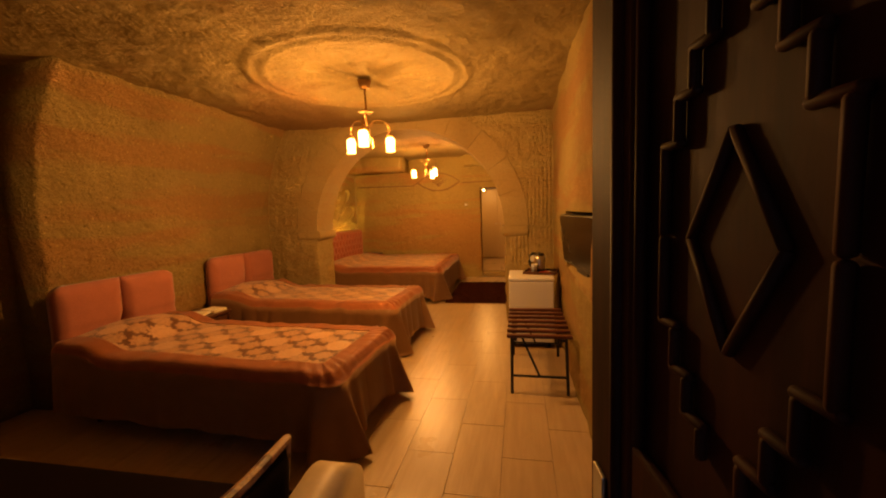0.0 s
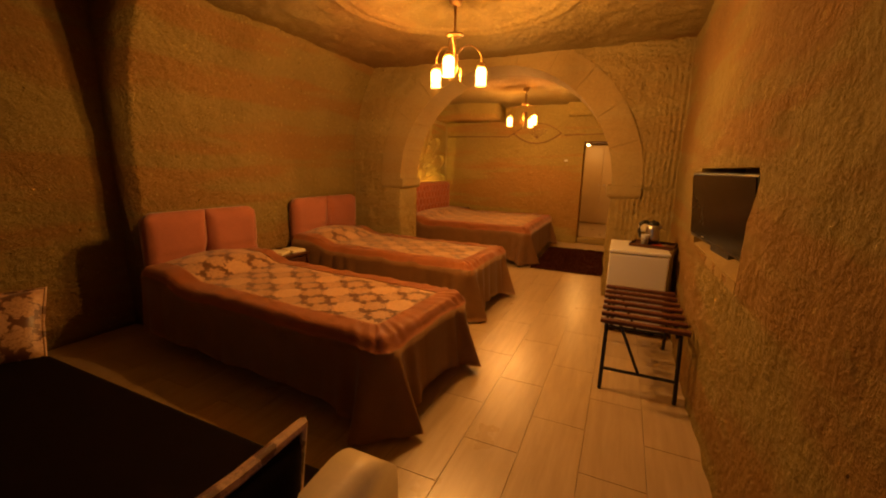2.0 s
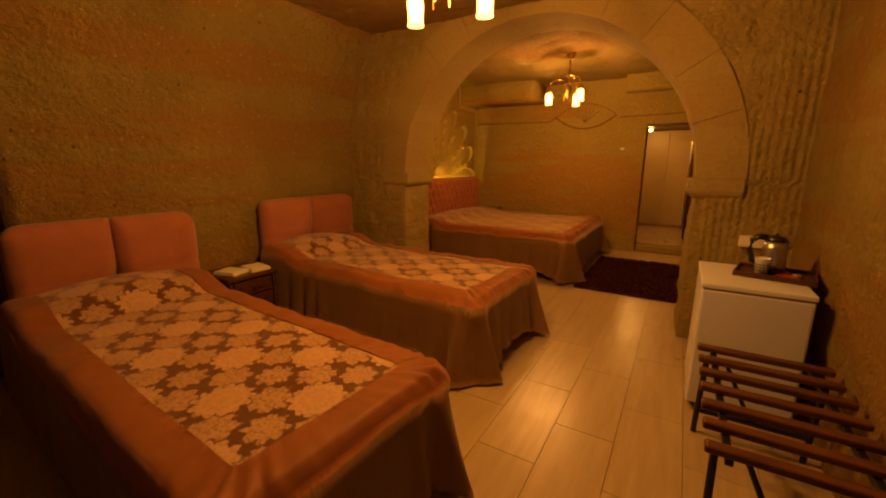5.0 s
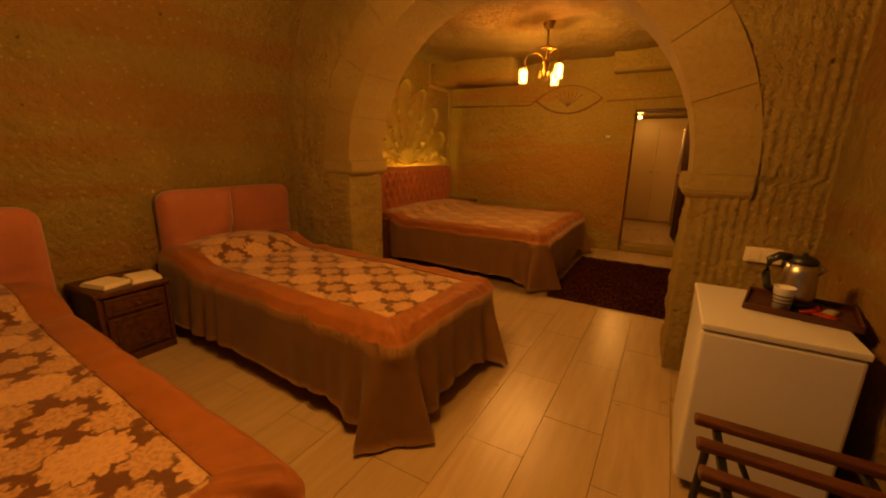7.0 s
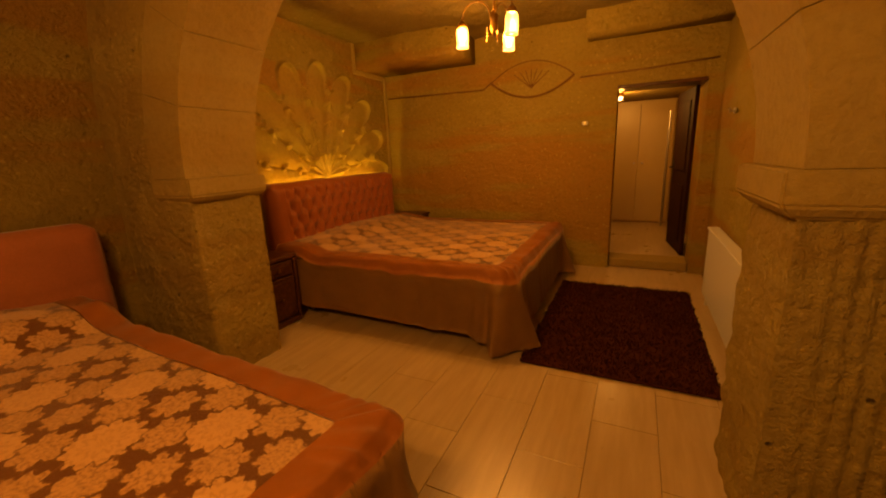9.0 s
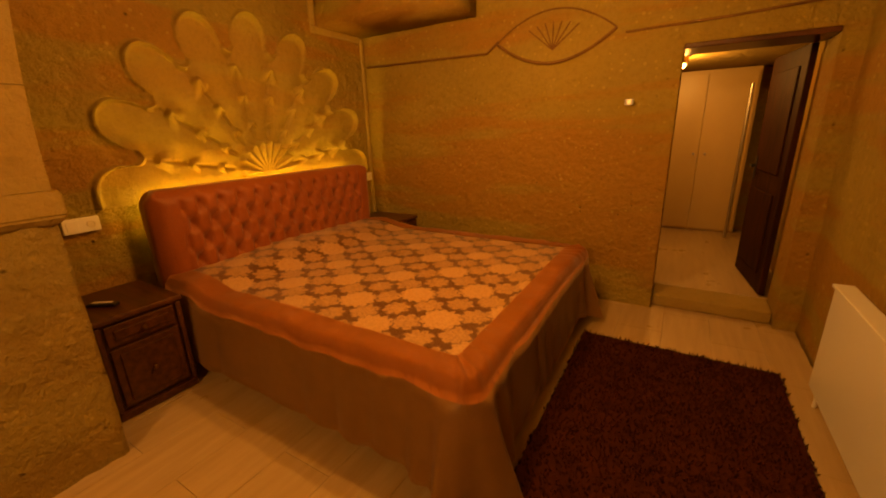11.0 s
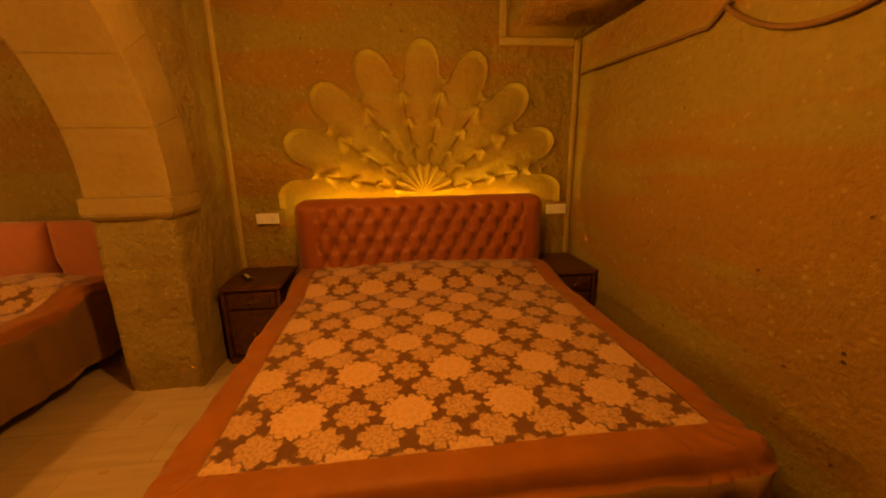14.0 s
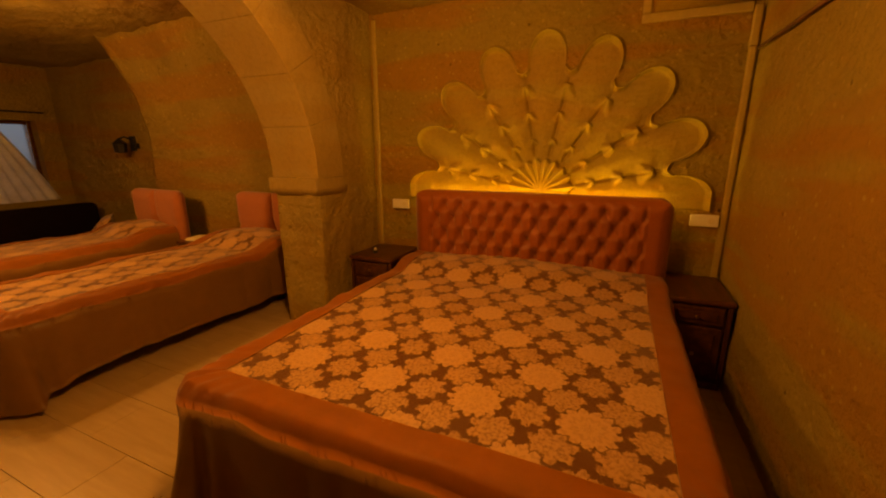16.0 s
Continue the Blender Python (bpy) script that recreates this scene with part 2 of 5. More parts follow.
M_CLOSET = plain("beige_laminate", (0.48, 0.35, 0.17), 0.4, 0, 0.05, 3, 0.02)
M_GLASS = glass_of("jar_glass")
M_BULB = glow("lit_bulb", (1.0, 0.72, 0.36), 160.0)
M_LED = glow("led_strip", (1.0, 0.58, 0.075), LED_STRENGTH)
M_SPOT = glow("spot_glow", (1.0, 0.75, 0.4), 12.0)


# ---- mesh tools ----
def mesh_ob(name, bm, material, parent=None, label="", smooth=False):
    me = bpy.data.meshes.new(name)
    bmesh.ops.recalc_face_normals(bm, faces=bm.faces)
    bm.to_mesh(me)
    bm.free()
    me.materials.append(material)
    if smooth:
        me.polygons.foreach_set("use_smooth", [True] * len(me.polygons))
    ob = new(name, me)
    ob.parent = parent
    if label:
        ob["label"] = label
    return ob


def part(name, bm, material, parent, label="", smooth=False):
    return mesh_ob(name, bm, material, parent, label, smooth)


def thing(name, place, label, category, group="", turn=0.0):
    ob = new(name)
    ob.location, ob.rotation_euler = place, (0, 0, radians(turn))
    return tagged(ob, label, category, group)


def structure(ob, label):
    return tagged(ob, label, kind="structure")


def box(bm, lo, hi, bevel=0.0, seg=2, m=None):
    r = bmesh.ops.create_cube(bm, size=1)
    vs = r["verts"]
    size = Vector(hi) - Vector(lo)
    mid = (Vector(hi) + Vector(lo)) / 2
    for v in vs:
        v.co = Vector((v.co.x * size.x, v.co.y * size.y, v.co.z * size.z)) + mid
    if bevel:
        es = list({e for v in vs for e in v.link_edges})
        out = bmesh.ops.bevel(bm, geom=es, offset=bevel, segments=seg, affect="EDGES", profile=0.5)
        vs = list({v for f in out["faces"] for v in f.verts} | {v for v in vs if v.is_valid})
    if m is not None:
        bmesh.ops.transform(bm, matrix=m, verts=vs)
    return vs


def boxed(lo, hi, bevel=0.004, seg=2, m=None):
    bm = bmesh.new()
    box(bm, lo, hi, bevel, seg, m)
    return bm


def lathe(bm, profile, at=(0, 0, 0), seg=24, axis=None):
    """A turned shape from (radius, height) pairs."""
    rings = []
    for r, z in profile:
        rings.append([bm.verts.new((r * math.cos(2 * math.pi * i / seg), r * math.sin(2 * math.pi * i / seg), z)) for i in range(seg)])
    for a, b in zip(rings, rings[1:]):
        for i in range(seg):
            bm.faces.new((a[i], a[(i + 1) % seg], b[(i + 1) % seg], b[i]))
    for ring in (rings[0], rings[-1]):
        if profile[0][0] > 0:
            bm.faces.new(ring)
    vs = [v for ring in rings for v in ring]
    m = Matrix.Translation(at)
    if axis is not None:
        m = m @ Vector(axis).to_track_quat("Z", "Y").to_matrix().to_4x4()
    bmesh.ops.transform(bm, matrix=m, verts=vs)
    return vs


def tube(bm, pts, radius, seg=8):
    pts = [Vector(p) for p in pts]
    rings = []
    for i, p in enumerate(pts):
        d = (pts[min(i + 1, len(pts) - 1)] - pts[max(i - 1, 0)]).normalized()
        q = d.to_track_quat("Z", "Y")
        rings.append([bm.verts.new(p + q @ Vector((radius * math.cos(2 * math.pi * k / seg), radius * math.sin(2 * math.pi * k / seg), 0))) for k in range(seg)])
    for a, b in zip(rings, rings[1:]):
        for k in range(seg):
            bm.faces.new((a[k], a[(k + 1) % seg], b[(k + 1) % seg], b[k]))
    bm.faces.new(rings[0])
    bm.faces.new(rings[-1])


def tubed(pts, radius, seg=8):
    bm = bmesh.new()
    tube(bm, pts, radius, seg)
    return bm


def rough(p, amp=1.0):
    """Unevenness of hewn rock at a place."""
    return amp * (0.022 * noise.noise(p * 1.3) + 0.014 * noise.noise(p * 4.5) + 0.010 * noise.noise(p * 11.0))


def slab(bm, corner, u, v, normal, thick, step=0.05, amp=1.0, bend=None):
    """A wall of rough front face and given thickness. u, v: edges from the corner; normal: towards the room."""
    corner, u, v, normal = Vector(corner), Vector(u), Vector(v), Vector(normal)
    nu, nv = max(1, round(u.length / step)), max(1, round(v.length / step))
    front, back = [], []
    for i in range(nu + 1):
        rf, rb = [], []
        for j in range(nv + 1):
            p = corner + u * (i / nu) + v * (j / nv)
            rb.append(p - normal * thick)
            q = p + normal * rough(p, amp)
            if bend:
                q = q + normal * bend(p)
            rf.append(bm.verts.new(q))
        front.append(rf)
        back.append(rb)
    for i in range(nu):
        for j in range(nv):
            bm.faces.new((front[i][j], front[i + 1][j], front[i + 1][j + 1], front[i][j + 1]))
    c = [bm.verts.new(back[i][j]) for i, j in ((0, 0), (nu, 0), (nu, nv), (0, nv))]
    bm.faces.new(c)
    rims = ([front[i][0] for i in range(nu + 1)], front[nu], [front[i][nv] for i in range(nu, -1, -1)], front[0][::-1])
    for k, rim in enumerate(rims):
        bm.faces.new([*rim, c[(k + 1) % 4], c[k]])


def pierced(bm, axis, depth, out, thick, a0, a1, z1, holes, step=0.05, amp=1.0):
    """An upright wall across an axis ("x": at x = depth, runs along y) with right-angled openings (a0, a1, z0, z1) through it."""
    def place(a, z, d):
        return Vector((d, a, z)) if axis == "x" else Vector((a, d, z))
    def ticks(lo, hi, fixed):
        marks = sorted({lo, hi, *[f for f in fixed if lo < f < hi]})
        res = []
        for p, q in zip(marks, marks[1:]):
            n = max(1, round((q - p) / step))
            res += [p + (q - p) * i / n for i in range(n)]
        return res + [hi]
    av = ticks(a0, a1, [h[0] for h in holes] + [h[1] for h in holes])
    zv = ticks(0.0, z1, [h[2] for h in holes] + [h[3] for h in holes])
    normal = Vector((out, 0, 0)) if axis == "x" else Vector((0, out, 0))
    front = [[None] * len(zv) for _ in av]
    back = [[None] * len(zv) for _ in av]
    for i, a in enumerate(av):
        for j, z in enumerate(zv):
            p = place(a, z, depth)
            front[i][j] = bm.verts.new(p + normal * rough(p, amp))
            back[i][j] = bm.verts.new(p - normal * thick)
    def solid(i, j):
        if not (0 <= i < len(av) - 1 and 0 <= j < len(zv) - 1):
            return False
        a, z = (av[i] + av[i + 1]) / 2, (zv[j] + zv[j + 1]) / 2
        return not any(h[0] < a < h[1] and h[2] < z < h[3] for h in holes)
    for i in range(len(av) - 1):
        for j in range(len(zv) - 1):
            if not solid(i, j):
                continue
            bm.faces.new((front[i][j], front[i + 1][j], front[i + 1][j + 1], front[i][j + 1]))
            bm.faces.new((back[i][j], back[i][j + 1], back[i + 1][j + 1], back[i + 1][j]))
            for di, dj, p, q in ((-1, 0, (i, j), (i, j + 1)), (1, 0, (i + 1, j), (i + 1, j + 1)), (0, -1, (i, j), (i + 1, j)), (0, 1, (i, j + 1), (i + 1, j + 1))):
                if not solid(i + di, j + dj):
                    # sharp rim: its own vertices
                    r = [bm.verts.new(x.co) for x in (front[p[0]][p[1]], front[q[0]][q[1]], back[q[0]][q[1]], back[p[0]][p[1]])]
                    bm.faces.new(r)
    loose = [v for v in bm.verts if not v.link_faces]
    bmesh.ops.delete(bm, geom=loose, context="VERTS")


# ---- the cave: floors, walls, ceilings ----
LEFT, LEFT_FAR, RIGHT, RIGHT_FAR = -2.32, -2.35, 1.80, 1.45
FRONT, ARCH_F, ARCH_B, FAR = 0.72, 6.37, 6.83, 9.72
TOP, TOP_FAR = 2.73, 2.67
ALCOVE, JOG = -2.62, 3.47


def lean(p):
    return 0.38 * max(0.0, (p.z - 1.5) / 1.24) ** 2


bm = bmesh.new()
slab(bm, (LEFT, JOG, 0), (0, ARCH_F - JOG + 0.1, 0), (0, 0, TOP + 0.1), (1, 0, 0), 0.6, 0.045, 1.0, lean)
structure(mesh_ob("wall_west", bm, M_WALL, smooth=True), "hewn yellow tuff cave wall with rusty strata")
bm = bmesh.new()
slab(bm, (ALCOVE, FRONT - 0.1, 0), (0, JOG - FRONT + 0.15, 0), (0, 0, TOP + 0.1), (1, 0, 0), 0.4, 0.05)
structure(mesh_ob("wall_alcove", bm, M_WALL, smooth=True), "hewn tuff wall of the sofa alcove")
# east wall with the niche of the television
NY0, NY1, NZ0, NZ1, NDEEP = 3.66, 4.87, 0.94, 1.47, 0.24
bm = bmesh.new()
pierced(bm, "x", RIGHT, -1, NDEEP, FRONT - 0.1, ARCH_F + 0.1, TOP + 0.1, [(NY0, NY1, NZ0, NZ1)])
box(bm, (RIGHT + NDEEP + 0.001, FRONT - 0.1, 0), (RIGHT + NDEEP + 0.3, ARCH_F + 0.1, TOP + 0.1))
structure(mesh_ob("wall_east", bm, M_WALL, smooth=True), "hewn tuff wall with a recess for the television")
bm = bmesh.new()
v = [bm.verts.new(c) for c in ((RIGHT + 0.004, NY0 + 0.005, NZ0 + 0.02), (RIGHT + 0.004, NY1 - 0.005, NZ0 + 0.005), (RIGHT + NDEEP, NY1, NZ0 + 0.09), (RIGHT + NDEEP, NY0, NZ0 + 0.11))]
low = [bm.verts.new(c.co - Vector((0, 0, 0.06))) for c in v]
bm.faces.new(v)
bm.faces.new(low[::-1])
for i in range(4):
    bm.faces.new((v[i], v[(i + 1) % 4], low[(i + 1) % 4], low[i]))
structure(mesh_ob("trim_niche_sill", bm, M_STONE), "smooth stone sill of the wall recess")

bm = bmesh.new()
slab(bm, (RIGHT_FAR, ARCH_B - 0.1, 0), (0, FAR - ARCH_B + 0.2, 0), (0, 0, TOP_FAR + 0.1), (-1, 0, 0), 0.4, 0.06, 0.8)
structure(mesh_ob("wall_east_far", bm, M_FAR, smooth=True), "hewn tuff wall beside the radiator")

# far wall with the passage
DX0, DX1, DTOP, DDEEP = 0.53, 1.33, 1.98, 0.34
bm = bmesh.new()
pierced(bm, "y", FAR, -1, DDEEP, LEFT - 0.1, RIGHT_FAR + 0.1, TOP_FAR + 0.1, [(DX0, DX1, -0.1, DTOP)], 0.05, 0.8)
structure(mesh_ob("wall_north", bm, M_FAR, smooth=True), "hewn tuff wall with a doorway cut through it")
bm = bmesh.new()
for x0, x1, ys, zs in ((LEFT - 0.05, -1.05, 9.12, 2.38), (0.22, RIGHT_FAR + 0.05, 9.45, 2.44)):
    slab(bm, (x0, ys, zs), (x1 - x0, 0, 0), (0, 0, 2.72 - zs), (0, -1, 0), FAR + 0.05 - ys, 0.05, 1.4)
structure(mesh_ob("trim_soffit", bm, M_FAR, smooth=True), "lowered rock soffit along the wall head")

# front wall with the entrance and the window
WX0, WX1, WZ0, WZ1 = -2.35, -0.9, 0.75, 1.95
EX0, EX1, ETOP = 0.76, 1.64, 2.12
bm = bmesh.new()
pierced(bm, "y", FRONT, 1, 0.4, ALCOVE - 0.1, RIGHT + 0.1, TOP + 0.1, [(WX0, WX1, WZ0, WZ1), (EX0, EX1, -0.1, ETOP)], 0.07)
structure(mesh_ob("wall_south", bm, M_WALL, smooth=True), "hewn tuff wall with the entrance and a window")

# arched wall
SPRING = 1.28


def arch_line(y):
    f = (y - ARCH_F) / (ARCH_B - ARCH_F)
    xl, xr = -1.55 + 0.01 * f, 1.18 - 0.01 * f
    return (xl + xr) / 2, (xr - xl) / 2


def arch_wall():
    bm = bmesh.new()
    ring = 0.27
    outline = []
    for k in range(30):
        outline.append(("L", SPRING * k / 30))
    for k in range(97):
        outline.append(("A", math.pi - math.pi * k / 96))
    for k in range(29, -1, -1):
        outline.append(("R", SPRING * k / 30))
    rows = {}
    nv = 54
    for side, y, top in ((-1, ARCH_F, TOP + 0.1), (1, ARCH_B, TOP + 0.1)):
        cx, r = arch_line(y)
        xl = LEFT - 0.05
        xr = (RIGHT if side < 0 else RIGHT_FAR) + 0.05
        grid = []
        for kind, val in outline:
            if kind == "L":
                a, b = Vector((cx - r, y, val)), Vector((xl, y, val))
            elif kind == "R":
                a, b = Vector((cx + r, y, val)), Vector((xr, y, val))
            else:
                d = Vector((math.cos(val), 0, math.sin(val)))
                a = Vector((cx, y, SPRING)) + d * (r + ring)
                far = 1e9
                if d.x > 1e-6:
                    far = min(far, (xr - cx) / d.x)
                if d.x < -1e-6:
                    far = min(far, (xl - cx) / d.x)
                if d.z > 1e-6:
                    far = min(far, (top - SPRING) / d.z)
                b = Vector((cx, y, SPRING)) + d * max(far, r + ring + 0.01)
                b.z = min(b.z, top)
            line = []
            for j in range(nv + 1):
                p = a.lerp(b, j / nv)
                off = rough(p, 1.0)
                if side < 0 and p.x > 1.25:
                    broken = 0.5 + 0.5 * noise.noise(Vector((p.x * 4, 3, p.z * 3)))
                    off += 0.011 * broken * math.sin(p.x * 2 * math.pi / 0.050 + 0.8 * noise.noise(Vector((p.x * 2, 0, p.z * 2))))
                if kind != "A" and j < 2:
                    off *= 0.5
                line.append(bm.verts.new(p + Vector((0, side * off, 0))))
            grid.append(line)
        for i in range(len(grid) - 1):
            for j in range(nv):
                bm.faces.new((grid[i][j], grid[i + 1][j], grid[i + 1][j + 1], grid[i][j + 1]))
        rows[side] = grid
    f, b = rows[-1], rows[1]
    # the inner faces of the piers, chiselled
    n = len(f)
    steps = 18
    prev = [row[0] for row in f]
    for s in range(1, steps + 1):
        cur = []
        for i in range(n):
            if s == steps:
                cur.append(b[i][0])
                continue
            p = f[i][0].co.lerp(b[i][0].co, s / steps)
            kind = outline[i][0]
            side = {"L": 1, "R": -1}.get(kind, 0)
            cur.append(bm.verts.new(p + Vector((side * rough(p * 1.7, 1.4), 0, 0))))
        for i in range(n - 1):
            bm.faces.new((prev[i], prev[i + 1], cur[i + 1], cur[i]))
        prev = cur
    return bm


arch = structure(mesh_ob("wall_arch", arch_wall(), M_PIER, smooth=True), "chiselled stone cross wall with a round arch")


def voussoir(a0, a1):
    bm = bmesh.new()
    rings = []
    n = 5
    for y in (ARCH_F - 0.012, ARCH_B + 0.012):
        cx, r = arch_line(y)
        for rr in (r - 0.012, r + 0.30):
            rings.append([bm.verts.new((cx + rr * math.cos(a0 + (a1 - a0) * k / n), y, SPRING + rr * math.sin(a0 + (a1 - a0) * k / n))) for k in range(n + 1)])
    fi, fo, bi, bo = rings
    for k in range(n):
        bm.faces.new((fi[k], fi[k + 1], fo[k + 1], fo[k]))
        bm.faces.new((bi[k], bo[k], bo[k + 1], bi[k + 1]))
        bm.faces.new((fi[k], bi[k], bi[k + 1], fi[k + 1]))
        bm.faces.new((fo[k], fo[k + 1], bo[k + 1], bo[k]))
    bm.faces.new((fi[0], fo[0], bo[0], bi[0]))
    bm.faces.new((fi[n], bi[n], bo[n], fo[n]))
    bmesh.ops.bevel(bm, geom=[e for e in bm.edges if e.calc_face_angle(0) > 0.8], offset=0.006, segments=1, affect="EDGES")
    return bm


cuts = [0.0, 0.30, 0.57, 0.86, 1.13, 1.42, 1.71, 2.0, 2.28, 2.57, 2.85, math.pi]
for a0, a1 in zip(cuts, cuts[1:]):
    part("stone", voussoir(a0 + 0.0012, a1 - 0.0012), M_STONE, arch)


def impost(side):
    cxf, rf = arch_line(ARCH_F)
    cxb, rb = arch_line(ARCH_B)
    bm = bmesh.new()
    prof = [(0.0, SPRING), (0.0, SPRING - 0.10), (-0.03, SPRING - 0.135), (-0.07, SPRING - 0.15)]
    ends = []
    for y, cx, r, out in ((ARCH_F - 0.03, cxf, rf, -1), (ARCH_B + 0.03, cxb, rb, 1)):
        x_in = cx + side * (r - 0.055)
        row = [bm.verts.new((x_in - side * d, y + out * d * 0.8, z)) for d, z in prof]
        back = [bm.verts.new((cx + side * (r + 0.30), y + out * d * 0.8, z)) for d, z in prof]
        ends.append((row, back))
        for k in range(len(prof) - 1):
            bm.faces.new((row[k], row[k + 1], back[k + 1], back[k]))
    (r0, b0), (r1, b1) = ends
    for k in range(len(prof) - 1):
        bm.faces.new((r0[k], r1[k], r1[k + 1], r0[k + 1]))
        bm.faces.new((b0[k], b0[k + 1], b1[k + 1], b1[k]))
    bm.faces.new((r0[0], b0[0], b1[0], r1[0]))
    bm.faces.new((r0[-1], r1[-1], b1[-1], b0[-1]))
    bmesh.ops.bevel(bm, geom=bm.edges[:], offset=0.008, segments=2, affect="EDGES")
    return bm


for side in (-1, 1):
    part("impost", impost(side), M_STONE, arch, "smooth projecting stone impost")

# ceilings
ROSE = Vector((0.0, 4.56, 0))


def ceiling_front():
    bm = bmesh.new()
    x0, x1, y0, y1 = ALCOVE - 0.1, RIGHT + 0.1, FRONT - 0.1, ARCH_F + 0.15
    nx, ny = 150, 180
    grid = []
    for i in range(nx + 1):
        col = []
        for j in range(ny + 1):
            p = Vector((x0 + (x1 - x0) * i / nx, y0 + (y1 - y0) * j / ny, TOP))
            d = Vector((p.x - ROSE.x, p.y - ROSE.y, 0))
            r, a = d.length, math.atan2(d.y, d.x)
            h = rough(p, 1.1)
            if r < 1.02:
                smooth_in = min(1.0, (1.02 - r) / 0.05)
                carve = 0.0
                for rk in (0.95, 0.83):
                    carve -= 0.022 * math.exp(-((r - rk) / 0.026) ** 2)
                if r < 0.80:
                    carve += 0.022 * (0.5 + 0.5 * math.cos(12 * a)) * math.sin(math.pi * min(1, r / 0.8)) ** 0.8
                if 0.2 < r < 0.36:
                    carve -= 0.014
                h = h * (1 - 0.85 * smooth_in) + smooth_in * (carve - 0.004)
            col.append(bm.verts.new((p.x, p.y, TOP + h)))
        grid.append(col)
    for i in range(nx):
        for j in range(ny):
            bm.faces.new((grid[i][j], grid[i][j + 1], grid[i + 1][j + 1], grid[i + 1][j]))
    box(bm, (x0, y0, TOP + 0.12), (x1, y1, TOP + 0.3))
    return bm


structure(mesh_ob("ceiling", ceiling_front(), M_CEIL, smooth=True), "rough hewn rock ceiling with a carved round rosette")
bm = bmesh.new()
slab(bm, (LEFT - 0.1, ARCH_B - 0.1, TOP_FAR), (RIGHT_FAR - LEFT + 0.2, 0, 0), (0, FAR - ARCH_B + 0.2, 0), (0, 0, -1), 0.2, 0.06, 1.6)
structure(mesh_ob("ceiling_far", bm, M_CEIL, smooth=True), "rough hewn rock ceiling over the double bed")

# the closet hall beyond the doorway
HALL_F, HALL_END, HALL_TOP, HALL_Z = FAR + DDEEP, 12.55, 2.06, 0.10
for name, lo, hi, mat in (("wall_hall_west", (0.02, HALL_F, 0), (0.12, HALL_END, HALL_TOP), M_FAR), ("wall_hall_east", (1.46, HALL_F, 0), (1.56, HALL_END, HALL_TOP), M_FAR),
                          ("wall_hall_north", (0.02, HALL_END, 0), (1.56, HALL_END + 0.1, HALL_TOP), M_FAR), ("ceiling_hall", (0.02, HALL_F, HALL_TOP), (1.56, HALL_END + 0.1, HALL_TOP + 0.1), M_CEIL)):
    structure(mesh_ob(name, boxed(lo, hi, 0.003), mat), "plastered hall surface beyond the doorway")
structure(mesh_ob("trim_lintel", boxed((DX0 + 0.002, FAR - 0.012, DTOP - 0.035), (DX1 - 0.002, HALL_F - 0.003, DTOP - 0.002), 0.006), M_DARKWOOD), "dark wooden lintel board over the doorway")
structure(mesh_ob("step", boxed((DX0 + 0.004, FAR + 0.06, 0.002), (DX1 - 0.004, HALL_F, HALL_Z), 0.012), M_STONE), "worn pale stone threshold step")
structure(mesh_ob("floor_hall", boxed((0.02, HALL_F + 0.002, 0), (1.56, HALL_END, HALL_Z - 0.002), 0.002), M_FLOOR), "pale tiled hall floor")

# plaster beads round the bed recess
beads = (((LEFT_FAR, FAR - 0.055, 0.0), (LEFT_FAR + 0.020, FAR - 0.01, 2.12)), ((LEFT_FAR, FAR - 0.06, 2.12), (LEFT_FAR + 0.020, FAR - 0.01, 2.36)),
         ((LEFT_FAR, 9.03, 2.32), (LEFT_FAR + 0.020, FAR - 0.06, 2.38)), ((LEFT_FAR, 9.03, 2.38), (LEFT_FAR + 0.020, 9.09, TOP_FAR)), ((LEFT_FAR, ARCH_B + 0.03, 0.0), (LEFT_FAR + 0.020, ARCH_B + 0.075, 2.6)))
for lo, hi in beads:
    structure(mesh_ob("trim", boxed(lo, hi, 0.012), M_PLASTER), "smooth yellow plaster bead in the corner")

